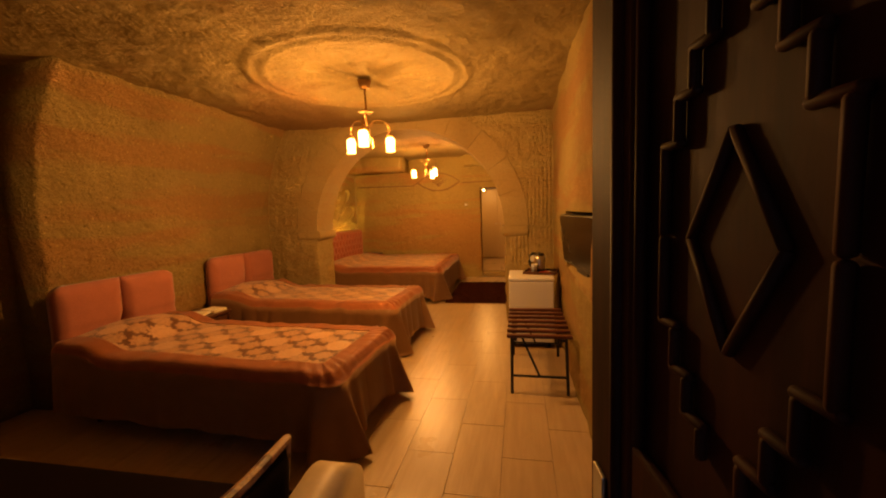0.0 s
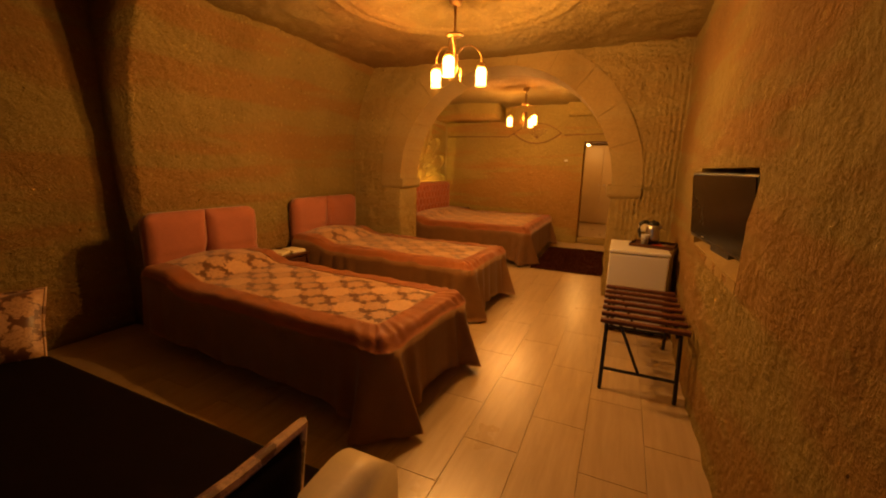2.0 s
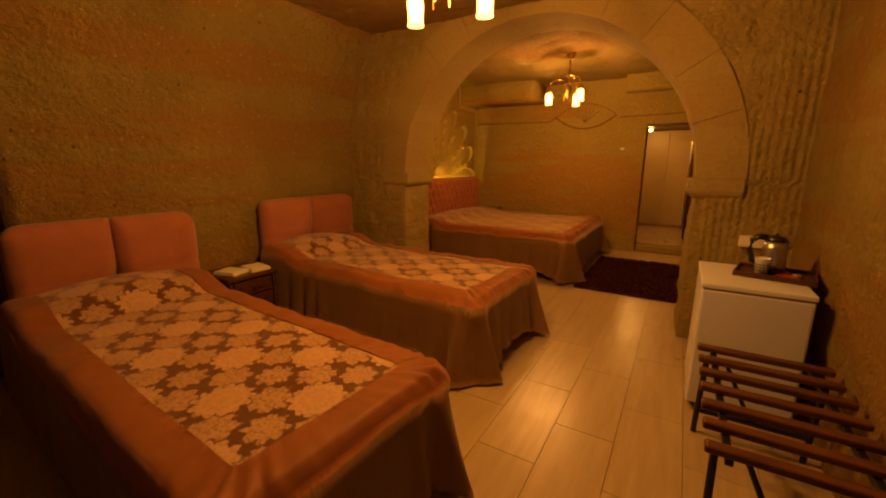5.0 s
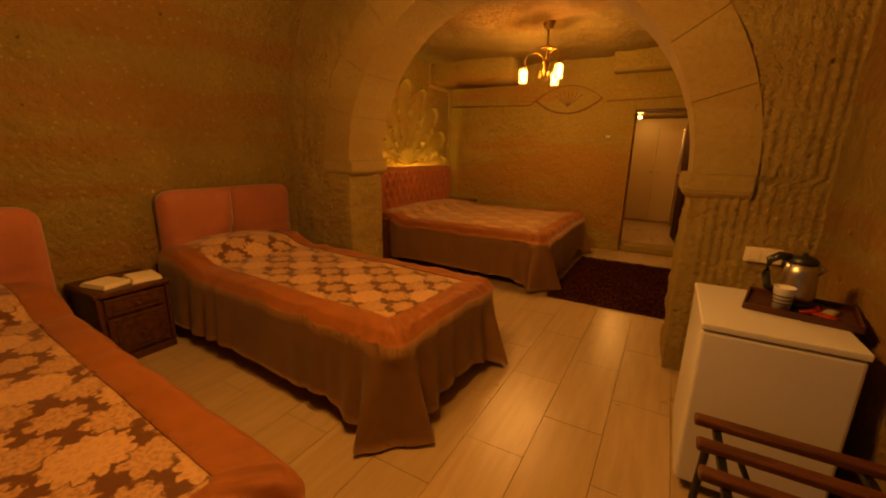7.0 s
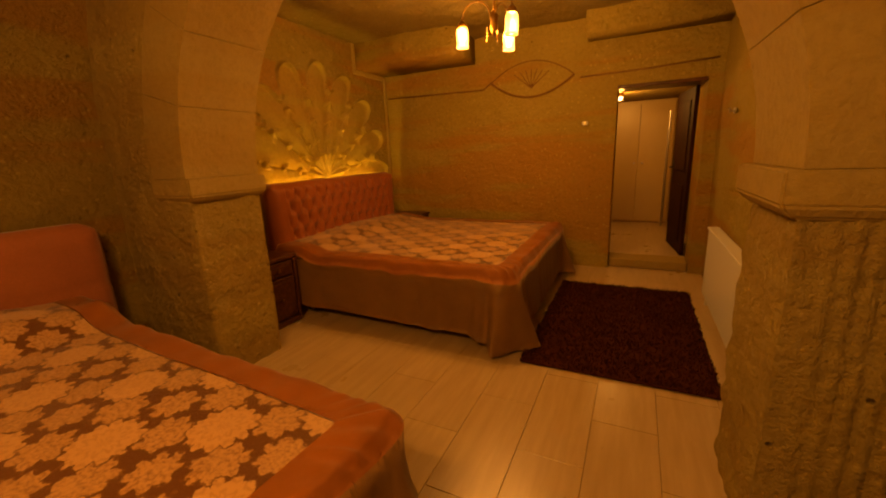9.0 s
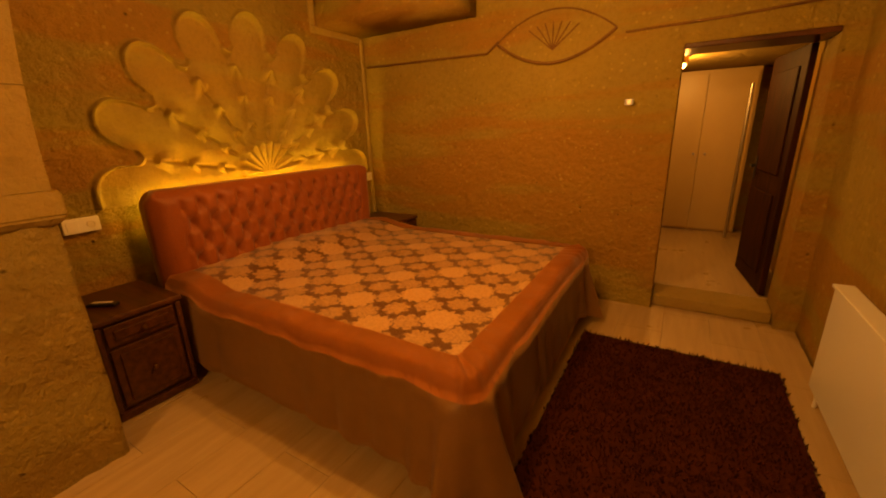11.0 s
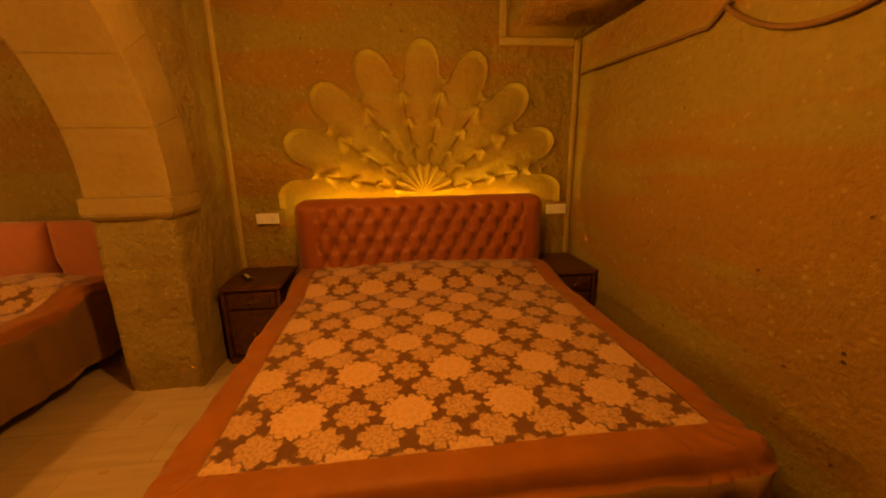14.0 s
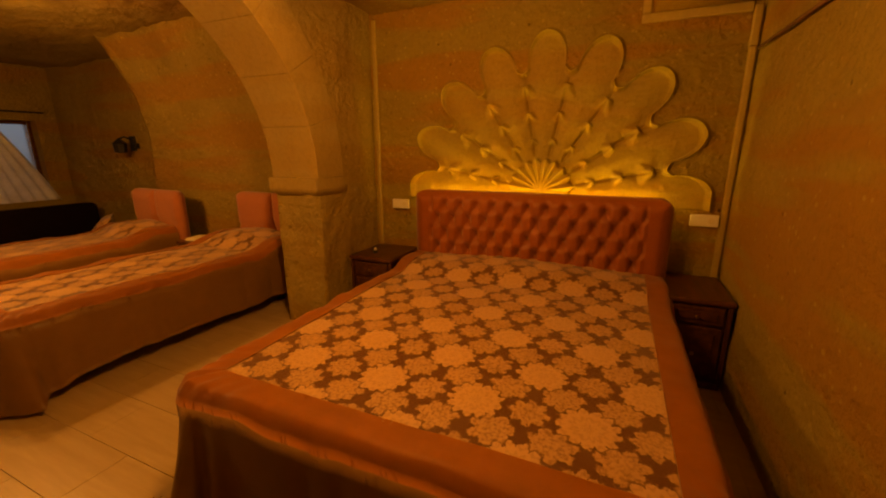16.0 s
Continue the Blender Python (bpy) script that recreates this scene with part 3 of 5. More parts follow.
# ---- beds ----
def headboard_panelled(parent, width, top):
    """Two upholstered panels with a stitched cross seam."""
    for s in (-1, 1):
        bm = bmesh.new()
        n, k = 22, 22
        y0, y1 = (-width / 2, -0.002) if s < 0 else (0.002, width / 2)
        z0 = 0.22
        front = []
        for i in range(n + 1):
            row = []
            for j in range(k + 1):
                a, b = i / n, j / k
                y, z = y0 + (y1 - y0) * a, z0 + (top - z0) * b
                edge = min(a, 1 - a, b, 1 - b)
                puff = 0.045 * (1 - max(0, 1 - edge / 0.16) ** 2.2)
                seam = 0.016 * math.exp(-((b - 0.55) / 0.03) ** 2)
                button = 0.03 * math.exp(-((abs(a - (1 if s < 0 else 0))) ** 2 + (b - 0.55) ** 2) / 0.006)
                out = a if s > 0 else 1 - a
                if out > 0.80 and b > 0.86:
                    d = max(0.0, math.hypot((out - 0.80) / 0.20, (b - 0.86) / 0.14) - 1)
                    z -= 0.14 * d * (top - z0) * 0.9
                    y -= s * 0.04 * d
                row.append(bm.verts.new((0.04 + puff - seam - button, y, z)))
            front.append(row)
        for i in range(n):
            for j in range(k):
                bm.faces.new((front[i][j], front[i + 1][j], front[i + 1][j + 1], front[i][j + 1]))
        rim = [front[i][0] for i in range(n + 1)] + front[n][1:] + [front[i][k] for i in range(n - 1, -1, -1)] + front[0][-2:0:-1]
        back = [bm.verts.new((-0.02, v.co.y, v.co.z)) for v in rim]
        for i in range(len(rim)):
            bm.faces.new((rim[i], rim[(i + 1) % len(rim)], back[(i + 1) % len(rim)], back[i]))
        bm.faces.new(back)
        part("headboard_panel", bm, M_PINK, parent, "salmon velvet panel with stitched seam", True)


def headboard_tufted(parent, width, top):
    """Deep buttoned headboard with rolled ends."""
    bm = bmesh.new()
    z0 = 0.25
    n, k = 150, 70
    px, pz = 0.139, 0.25
    front, spots = [], []
    for i in range(n + 1):
        row = []
        for j in range(k + 1):
            y, z = -width / 2 + width * i / n, z0 + (top - z0) * j / k
            edge = min(i / n * width, (1 - i / n) * width, top - z)
            u, w = y / px, (z - top + 0.10) / pz
            p, q = u + w, u - w
            dp, dq = abs(p - round(p)), abs(q - round(q))
            pleat = min(1, dp / 0.12) * min(1, dq / 0.12) if edge > 0.09 else 1
            pit = math.hypot((p - round(p)), (q - round(q)))
            quilt = 0.066 * min(1.0, pit / 0.45) ** 0.6 + 0.020 * pleat if abs(y) < width / 2 - 0.16 and z < top - 0.04 else 0.078
            roll = 0.07 * max(0.0, 1 - edge / 0.10) ** 2.2
            yy, zz = y, z
            ca = width / 2 - 0.10
            if abs(y) > ca and z > top - 0.10:
                d = max(0.0, math.hypot((abs(y) - ca) / 0.10, (z - top + 0.10) / 0.10) - 1)
                yy -= math.copysign(0.07 * d, y)
                zz -= 0.07 * d
            row.append(bm.verts.new((0.05 + quilt - roll, yy, zz)))
        front.append(row)
    for i in range(n):
        for j in range(k):
            bm.faces.new((front[i][j], front[i + 1][j], front[i + 1][j + 1], front[i][j + 1]))
    rim = [front[i][0] for i in range(n + 1)] + front[n][1:] + [front[i][k] for i in range(n - 1, -1, -1)] + front[0][-2:0:-1]
    back = [bm.verts.new((-0.02, v.co.y, v.co.z)) for v in rim]
    for i in range(len(rim)):
        bm.faces.new((rim[i], rim[(i + 1) % len(rim)], back[(i + 1) % len(rim)], back[i]))
    bm.faces.new(back)
    board = part("headboard", bm, M_COPPER, parent, "copper velour headboard with deep diamond buttoning", True)
    button = bmesh.new()
    bmesh.ops.create_icosphere(button, subdivisions=1, radius=0.011)
    me = None
    for a in range(-12, 13):
        for r in range(0, 7):
            if (a + r) % 2:
                continue
            y, z = a * px / 2 * 1.0, top - 0.10 - r * pz / 2
            u, w = y / px, (z - top + 0.10) / pz
            if abs(y) > width / 2 - 0.17 or z < 0.66:
                continue
            if me is None:
                ob = part("button", button, M_BUTTON, board)
                me = ob.data
            else:
                ob = new("button", me)
                ob.parent = board
            ob.location = (0.064, y, z)


def smooth01(a):
    a = max(0.0, min(1.0, a))
    return a * a * (3 - 2 * a)


def spread_height(x, y, length, width, top, hump):
    """Top of the bedspread over mattress and pillows, x from the headboard."""
    h = top + hump * smooth01((0.62 - x) / 0.30) * smooth01((x - 0.0) / 0.10) * (0.8 + 0.2 * math.cos(y / width * math.pi * 2))
    h += 0.010 * noise.noise(Vector((x * 2.2, y * 2.2, width))) + 0.004 * noise.noise(Vector((x * 9, y * 9, width)))
    return h


def bedspread(name, place, turn, length, width, top, border, hump, hem, drop, seed, label, flare=0.16, overhang=0.09):
    spread = thing(name, place, label, "bedspread", "bedspreads", turn)
    SIDE = 104
    half = width / 2
    # woven centre
    bm = bmesh.new()
    x1, yh = length - border, half - border
    n, k = 44, 26
    g = [[bm.verts.new((0.09 + (x1 - 0.09) * i / n, -yh + 2 * yh * j / k, spread_height(0.09 + (x1 - 0.09) * i / n, -yh + 2 * yh * j / k, length, width, top, hump) + 0.004)) for j in range(k + 1)] for i in range(n + 1)]
    for i in range(n):
        for j in range(k):
            bm.faces.new((g[i][j], g[i + 1][j], g[i + 1][j + 1], g[i][j + 1]))
    part("centre_panel", bm, M_DAMASK, spread, "brown and gold damask centre with floral medallions", True)
    # satin border: from inside the centre over the edge and down a little, then the skirt
    def outline(inset, count=SIDE):
        pts = []
        a, b, c = length - inset, half - inset, 0.0
        rad = max(0.02, 0.06 - inset)
        side = [(0.09 + (a - rad - 0.09) * i / count, -b, (0, -1)) for i in range(count)]
        corner = [(a - rad + rad * math.sin(t), -b + rad - rad * math.cos(t), (math.sin(t), -math.cos(t))) for t in [math.pi / 2 * i / 12 for i in range(13)]]
        foot = [(a, -b + rad + (2 * b - 2 * rad) * i / count, (1, 0)) for i in range(1, count)]
        pts = side + corner + foot
        pts += [(x, -y, (nx, -ny)) for x, y, (nx, ny) in (corner[::-1] + side[::-1])]
        return pts
    outer = outline(0.0)
    inner = outline(border)
    m = len(outer)
    run = [0.0]
    for (xa, ya, _n), (xb, yb, _m) in zip(outer, outer[1:]):
        run.append(run[-1] + math.hypot(xb - xa, yb - ya))
    tails = (run[SIDE + 6], run[m - 1 - SIDE - 6])

    def bell(i, wide=0.17):
        return max(math.exp(-((run[i] - c) / wide) ** 2) for c in tails)

    def pleat(i):
        """Stiff cones of cloth that stand out on each side of a corner."""
        d = min((run[i] - c for c in tails), key=abs)
        return math.exp(-(d / 0.20) ** 2) * -math.cos(d * 2 * math.pi / 0.16)

    def crease(i, depth):
        """Uneven folds with round ridges and sharp valleys."""
        s = run[i]
        phase = s * 11.0 + 4.5 * noise.noise(Vector((s * 1.6, seed, 1)))
        weight = 0.55 + 0.9 * noise.noise(Vector((s * 2.3, seed, 9)))
        return depth * ((1.5 * abs(math.sin(phase)) ** 0.7 - 0.9) * max(0.12, weight) + 0.5 * noise.noise(Vector((s * 5.0, seed, 3))))
    rows = []
    for f in (0.0, 0.25, 0.5, 0.7, 0.85, 0.94, 1.0):
        row = []
        for i, ((xa, ya, _n), (xb, yb, nn)) in enumerate(zip(inner, outer)):
            x, y = xa + (xb - xa) * f, ya + (yb - ya) * f
            pull = 0.010 * f * bell(i, 0.24) * math.sin(run[i] * 75 + 3 * noise.noise(Vector((run[i] * 6, seed, 2))))
            z = spread_height(x, y, length, width, top, hump) + pull + 0.008 - 0.024 * f ** 12 + 0.018 * f * noise.noise(Vector((x * 7, y * 7, seed)))
            row.append((x, y, z))
        rows.append(row)
    border_rows = list(rows)
    for d in (0.4, 1.0):
        row = []
        for i, (x, y, nn) in enumerate(outer):
            z = spread_height(x, y, length, width, top, hump) + 0.008 - 0.024 + 0.018 * noise.noise(Vector((x * 7, y * 7, seed)))
            o = 0.012 + 0.012 * d + crease(i, 0.006 * d) + flare * 0.10 * bell(i) * d
            row.append((x + nn[0] * o, y + nn[1] * o, z - overhang * d * (1 + 0.25 * noise.noise(Vector((run[i] * 3.0, seed, 7))))))
        border_rows.append(row)
    skirt_rows = [border_rows[-1]]
    for d in (0.15, 0.3, 0.45, 0.6, 0.75, 0.9, 1.0):
        row = []
        for i, (x, y, nn) in enumerate(outer):
            z_top = border_rows[-1][i][2]
            low = hem - (drop * bell(i, 0.22)) + 0.022 * noise.noise(Vector((run[i] * 3.5, seed, 5)))
            o = 0.024 + 0.03 * d + crease(i, (0.026 if 3 < seed < 6 else 0.016) * d ** 0.8) + flare * bell(i) * d ** 1.2 + 0.070 * pleat(i) * d
            row.append((x + nn[0] * o, y + nn[1] * o, z_top + (max(0.012, low) - z_top) * d))
        skirt_rows.append(row)
    for pname, src, mat, lab in (("border", border_rows, M_BORDER, "copper satin border band"), ("skirt", skirt_rows, M_SKIRT, "taupe satin skirt in loose folds")):
        bm = bmesh.new()
        vs = [[bm.verts.new(p) for p in r] for r in src]
        for r0, r1 in zip(vs, vs[1:]):
            for i in range(m - 1):
                bm.faces.new((r0[i], r0[i + 1], r1[i + 1], r1[i]))
        bmesh.ops.solidify(bm, geom=bm.faces[:], thickness=0.004)
        part(pname, bm, mat, spread, lab, True)
    return spread


def bed(place, turn, length, width, top, label, board, board_width, board_top, board_shift=0.0):
    b = thing("bed", place, label, "bed", "beds", turn)
    part("mattress", boxed((0.10, -width / 2 + 0.05, 0.28), (length - 0.06, width / 2 - 0.05, top - 0.035), 0.05, 3), M_WHITE, b)
    part("bed_base", boxed((0.10, -width / 2 + 0.04, 0.10), (length - 0.05, width / 2 - 0.04, 0.279), 0.01), M_BASE, b, "black cloth box base")
    for x in (0.3, length - 0.14):
        for y in (-width / 2 + 0.12, width / 2 - 0.12):
            bm = bmesh.new()
            lathe(bm, [(0.03, 0), (0.035, 0.02), (0.028, 0.08), (0.04, 0.10)], (x, y, 0.0), 14)
            part("leg", bm, M_BLACK, b)
    holder = new("headboard_unit")
    holder.parent = b
    holder.location = (0, board_shift, 0)
    board(holder, board_width, board_top)
    for y in (-board_width / 3, board_width / 3):
        part("strut", boxed((-0.015, y - 0.03, 0.0), (0.03, y + 0.03, 0.30), 0.003), M_BASE, holder)
    return b


BEDS = (
    ((-2.10, 3.79, 0), -3.6, 2.39, 0.98, 0.56, "single bed with a salmon two-panel headboard, made up beside the sofa", headboard_panelled, 1.0, 1.04, 0.06),
    ((-2.24, 5.50, 0), -3.0, 2.34, 1.02, 0.56, "single bed with a salmon two-panel headboard, made up beside the arch", headboard_panelled, 1.13, 1.05, 0.10),
    ((-2.19, 8.37, 0), 0.0, 2.25, 1.96, 0.575, "wide double bed with a buttoned copper headboard, neatly made", headboard_tufted, 1.98, 1.16, 0.0),
)
for i, (place, turn, length, width, top, label, board, bw, bt, shift) in enumerate(BEDS):
    bed(place, turn, length, width, top, label, board, bw, bt, shift)
    wide = i == 2
    bedspread("bedspread", place, turn, length, width, top, 0.13 if wide else 0.14, 0.08 if wide else 0.12, (0.13, 0.12, 0.11)[i], (0.09, 0.10, 0.09)[i], 1.7 + 3 * i,
              ("damask bedspread with copper border, spread over the bed by the sofa", "damask bedspread with copper border and creased skirt on the middle bed", "large damask bedspread with copper border over the double bed")[i], (0.09, 0.085, 0.09)[i], (0.05, 0.03, 0.06)[i])

# light strip behind the wide headboard
strip = thing("light_strip", (-2.232, 8.37, 0.97), "glowing yellow strip light behind the buttoned headboard", "strip light")
part("channel", boxed((-0.012, -0.90, -0.012), (0.040, 0.90, 0.0), 0.002), M_PLASTIC, strip)
part("diffuser", boxed((-0.010, -0.89, 0.001), (0.010, 0.89, 0.012), 0.003), M_LED, strip, "glowing yellow diffuser")

# ---- wall behind the double bed, with the fan cut into it ----
FAN_Y, FAN_Z, PETALS = 8.41, 1.17, 9


def fan_depth(y, z):
    """How far the place lies inside the fan's rim, and the carved height there, out of the wall."""
    dy, dz = y - FAN_Y, z - FAN_Z
    r = math.hypot(dy, dz)
    if r > 1.3 or dz < -0.10:
        return -1.0, 0.0
    th = math.atan2(max(dz, 0.0), dy)
    t = th / math.pi * (PETALS - 1)
    a = t - round(t)
    edge = 0.945 + 0.24 * math.sqrt(1 - (a / 0.37) ** 2) if abs(a) < 0.37 else 0.945 - 0.035 * math.cos((abs(a) - 0.5) / 0.13 * math.pi / 2)
    inside = edge - r
    lip = 0.036 * math.exp(-((inside - 0.004) / 0.012) ** 2)
    if inside < 0:
        return inside, lip
    # scooped under the rim, swelling towards the middle
    h = lip - 0.026 * smooth01(inside / 0.045) + 0.010 * smooth01((inside - 0.05) / 0.30)
    h += 0.020 * math.cos(math.pi * a) ** 2 * smooth01((r - 0.25) / 0.2)
    seam = (abs(a) - 0.5) * r * 0.39
    h -= 0.022 * math.exp(-(seam / 0.011) ** 2) * smooth01((r - 0.26) / 0.05) * smooth01((0.92 - r) / 0.1)
    for rk, size in ((0.40, 0.020), (0.60, 0.026), (0.80, 0.036)):
        along = r - rk
        if -size * 2.4 < along < size * 0.9:
            taper = 1 - abs(seam) / (size * 1.5 * (1 - 0.35 * along / size))
            if taper > 0:
                h += 0.075 * taper * (1 + along / (size * 2.4)) * smooth01((size * 0.9 - along) / (size * 0.5))
    if r < 0.27:
        s = th / math.pi * 10
        rib = abs(s - round(s)) * 2
        scallop = 0.225 + 0.03 * math.cos(math.pi * (s - math.floor(s) - 0.5))
        h = 0.014 + 0.052 * (r / 0.25) * (0.25 + 0.75 * rib) if r < scallop else min(h, 0.0)
    return inside, h


def fan_wall():
    y0, y1, z1 = ARCH_B - 0.1, FAR + 0.1, TOP_FAR + 0.1
    ny, nz = 440, 400
    wall, carved = bmesh.new(), bmesh.new()
    co, deep = {}, {}
    for i in range(ny + 1):
        for j in range(nz + 1):
            y, z = y0 + (y1 - y0) * i / ny, z1 * j / nz
            inside, h = fan_depth(y, z)
            deep[i, j] = inside
            still = 0.22 if inside > -0.02 else 0.22 + 0.6 * smooth01((-inside - 0.02) / 0.1)
            p = Vector((LEFT_FAR, y, z))
            co[i, j] = (LEFT_FAR + h + rough(p, still), y, z)
    grids = {True: {}, False: {}}
    for i in range(ny):
        for j in range(nz):
            ring = ((i, j), (i + 1, j), (i + 1, j + 1), (i, j + 1))
            cut = max(deep[k] for k in ring) > -0.02
            bm, known = (carved if cut else wall), grids[cut]
            for k in ring:
                if k not in known:
                    known[k] = bm.verts.new(co[k])
            bm.faces.new([known[k] for k in ring])
    box(wall, (LEFT_FAR - 0.6, y0, 0), (LEFT_FAR - 0.12, y1, z1))
    structure(mesh_ob("wall_west_far", wall, M_FAR, smooth=True), "hewn yellow tuff wall behind the double bed")
    structure(mesh_ob("trim_carved_fan", carved, M_CARVED, smooth=True), "peacock fan carved in the tuff above the headboard")


fan_wall()

# eye-shaped carving and scored line on the far wall
EYE_X, EYE_Z, EYE_W, EYE_H = -0.38, 2.14, 0.47, 0.19
bm = bmesh.new()
for s in (-1, 1):
    tube(bm, [(EYE_X + EYE_W * t, FAR - 0.02, EYE_Z + s * EYE_H * (1 - t * t)) for t in [k / 16 - 1 for k in range(33)]], 0.012 if s < 0 else 0.006, 8)
for k in range(7):
    t = -0.6 + 0.2 * k
    tube(bm, [(EYE_X, FAR - 0.012, EYE_Z - EYE_H * 0.5), (EYE_X + t * EYE_W * 0.7, FAR - 0.012, EYE_Z + EYE_H * 0.55 * (1 - t * t))], 0.005, 6)
structure(mesh_ob("trim_carved_eye", bm, M_SCORE, smooth=True), "shallow eye-shaped carving in the rock wall")
bm = bmesh.new()
tube(bm, [(LEFT_FAR + 0.05, FAR - 0.012, 2.10), (-1.5, FAR - 0.014, 2.09), (-0.95, FAR - 0.012, 2.08), (-0.84, FAR - 0.012, 2.16)], 0.010, 6)
tube(bm, [(0.15, FAR - 0.012, 2.10), (0.8, FAR - 0.012, 2.11), (1.40, FAR - 0.012, 2.14)], 0.009, 6)
structure(mesh_ob("trim_scored_line", bm, M_SCORE, smooth=True), "thin scored line in the rock wall")


# ---- chandeliers ----
def chandelier(place, drop, angles, lit, label):
    c = thing("chandelier", place, label, "chandelier", "chandeliers")
    bm = bmesh.new()
    lathe(bm, [(0.01, -0.075), (0.045, -0.06), (0.058, -0.02), (0.062, 0.0)], (0, 0, 0), 24)
    part("ceiling_cup", bm, M_BRASS, c, "", True)
    bm = bmesh.new()
    lathe(bm, [(0.009, -drop), (0.009, -0.07)], (0, 0, 0), 12)
    part("stem", bm, M_BRASS, c, "", True)
    bm = bmesh.new()
    lathe(bm, [(0.012, -0.012), (0.055, -0.010), (0.068, 0.0), (0.055, 0.008), (0.012, 0.012)], (0, 0, -drop * 0.58), 24)
    part("disc", bm, M_BRASS, c, "", True)
    bm = bmesh.new()
    lathe(bm, [(0.006, -0.10), (0.02, -0.07), (0.030, -0.03), (0.022, 0.0), (0.035, 0.03), (0.012, 0.07)], (0, 0, -drop), 20)
    part("hub", bm, M_BRASS, c, "", True)
    for a, on in zip(angles, lit):
        dx, dy = math.cos(radians(a)), math.sin(radians(a))
        pts = []
        for k in range(15):
            t = k / 14
            rad = 0.025 + 0.205 * smooth01(t * 1.05)
            h = -drop + 0.02 + 0.125 * math.sin(math.pi * min(1, t * 1.02)) ** 0.8 - 0.01 * t
            pts.append((dx * rad, dy * rad, h))
        arm = part("arm", tubed(pts, 0.005, 8), M_BRASS, c, "", True)
        ex, ey, ez = dx * 0.23, dy * 0.23, -drop + 0.02
        bm = bmesh.new()
        lathe(bm, [(0.012, 0.02), (0.030, 0.0), (0.036, -0.018), (0.034, -0.022)], (ex, ey, ez - 0.01), 20)
        part("lamp_cap", bm, M_BRASS, arm, "", True)
        bm = bmesh.new()
        lathe(bm, [(0.026, -0.020), (0.038, -0.034), (0.042, -0.05), (0.040, -0.13), (0.043, -0.155), (0.040, -0.155), (0.037, -0.13), (0.039, -0.05), (0.035, -0.036), (0.023, -0.022)], (ex, ey, ez - 0.01), 24)
        jar = part("jar", bm, M_GLASS, arm, "clear ribbed glass jar shade", True)
        jar.visible_shadow = False
        bm = bmesh.new()
        lathe(bm, [(0.002, -0.125), (0.016, -0.118), (0.024, -0.095), (0.020, -0.07), (0.011, -0.045), (0.011, -0.02)], (ex, ey, ez - 0.01), 16)
        bulb = part("bulb", bm, M_BULB if on else M_GLASS, arm, "lit warm bulb" if on else "unlit bulb", True)
        bulb.visible_shadow = False
        if on:
            lamp("bulb_light", (place[0] + ex, place[1] + ey, place[2] + ez - 0.07), BULB_WATTS)
        pts = [(dx * 0.05, dy * 0.05, -drop - 0.03), (dx * 0.052, dy * 0.052, -drop - 0.12)]
        part("pendant_drop", tubed(pts, 0.004, 6), M_BRASS, c)
    return c


chandelier((0.02, 4.54, 2.70), 0.47, (283, 45, 153), (1, 1, 1), "aged brass three-arm chandelier with lit glass jars below the rosette")
chandelier((-0.20, 7.86, 2.66), 0.42, (188, 80, 318), (1, 1, 0), "aged brass three-arm chandelier with one unlit jar above the rug")


# ---- nightstands ----
def nightstand(place, label, turn=0.0, w=0.42, d=0.42, h=0.50):
    s = thing("nightstand", place, label, "nightstand", "nightstands", turn)
    part("body", boxed((0, -w / 2 + 0.02, 0.05), (d - 0.02, w / 2 - 0.02, h - 0.035), 0.006), M_DARKWOOD, s)
    part("top", boxed((-0.01, -w / 2 - 0.005, h - 0.034), (d + 0.015, w / 2 + 0.005, h), 0.012, 3), M_DARKWOOD, s)
    part("plinth", boxed((0.0, -w / 2 + 0.005, 0.0), (d, w / 2 - 0.005, 0.049), 0.008), M_DARKWOOD, s)
    for z0, z1 in ((h - 0.165, h - 0.05), (0.075, h - 0.185)):
        dr = part("drawer", boxed((d - 0.019, -w / 2 + 0.045, z0), (d, w / 2 - 0.045, z1), 0.006), M_DARKWOOD, s)
        part("moulding", boxed((d + 0.001, -w / 2 + 0.08, z0 + 0.03), (d + 0.008, w / 2 - 0.08, z1 - 0.03), 0.004), M_DARKWOOD, dr)
        bm = bmesh.new()
        lathe(bm, [(0.004, 0.0), (0.006, 0.012), (0.013, 0.02), (0.008, 0.028)], (d + 0.008, 0, (z0 + z1) / 2), 12, (1, 0, 0))
        part("knob", bm, M_BRASS, dr)
    for y in (-w / 2 + 0.006, w / 2 - 0.03):
        part("corner_post", boxed((d - 0.018, y, 0.055), (d + 0.004, y + 0.024, h - 0.04), 0.006), M_DARKWOOD, s)
    return s


nightstand((-2.27, 4.66, 0), "dark walnut nightstand between the single beds")
nightstand((-2.30, 7.10, 0), "dark walnut nightstand beside the stone pier", 0, 0.42, 0.50, 0.60)
nightstand((-2.30, 9.51, 0), "dark walnut nightstand squeezed beside the rock wall", 0, 0.38, 0.53, 0.60)
for x, y, turn, lab in ((-2.02, 4.58, 14, "open pale booklet lying on the nightstand"), (-1.98, 4.77, -8, "small stack of pale papers on the nightstand")):
    p = thing("booklet", (x, y, 0.5), lab, "booklet", "booklets", turn)
    for k in range(3):
        part("page_block", boxed((-0.11 + 0.006 * k, -0.085 + 0.004 * k, 0.0005 + 0.009 * k), (0.11 - 0.003 * k, 0.085 - 0.002 * k, 0.009 + 0.009 * k), 0.003, 2), M_PAPER, p)
r = thing("remote_control", (-2.0, 7.02, 0.6), "black remote control lying on the nightstand", "remote control", "", 35)
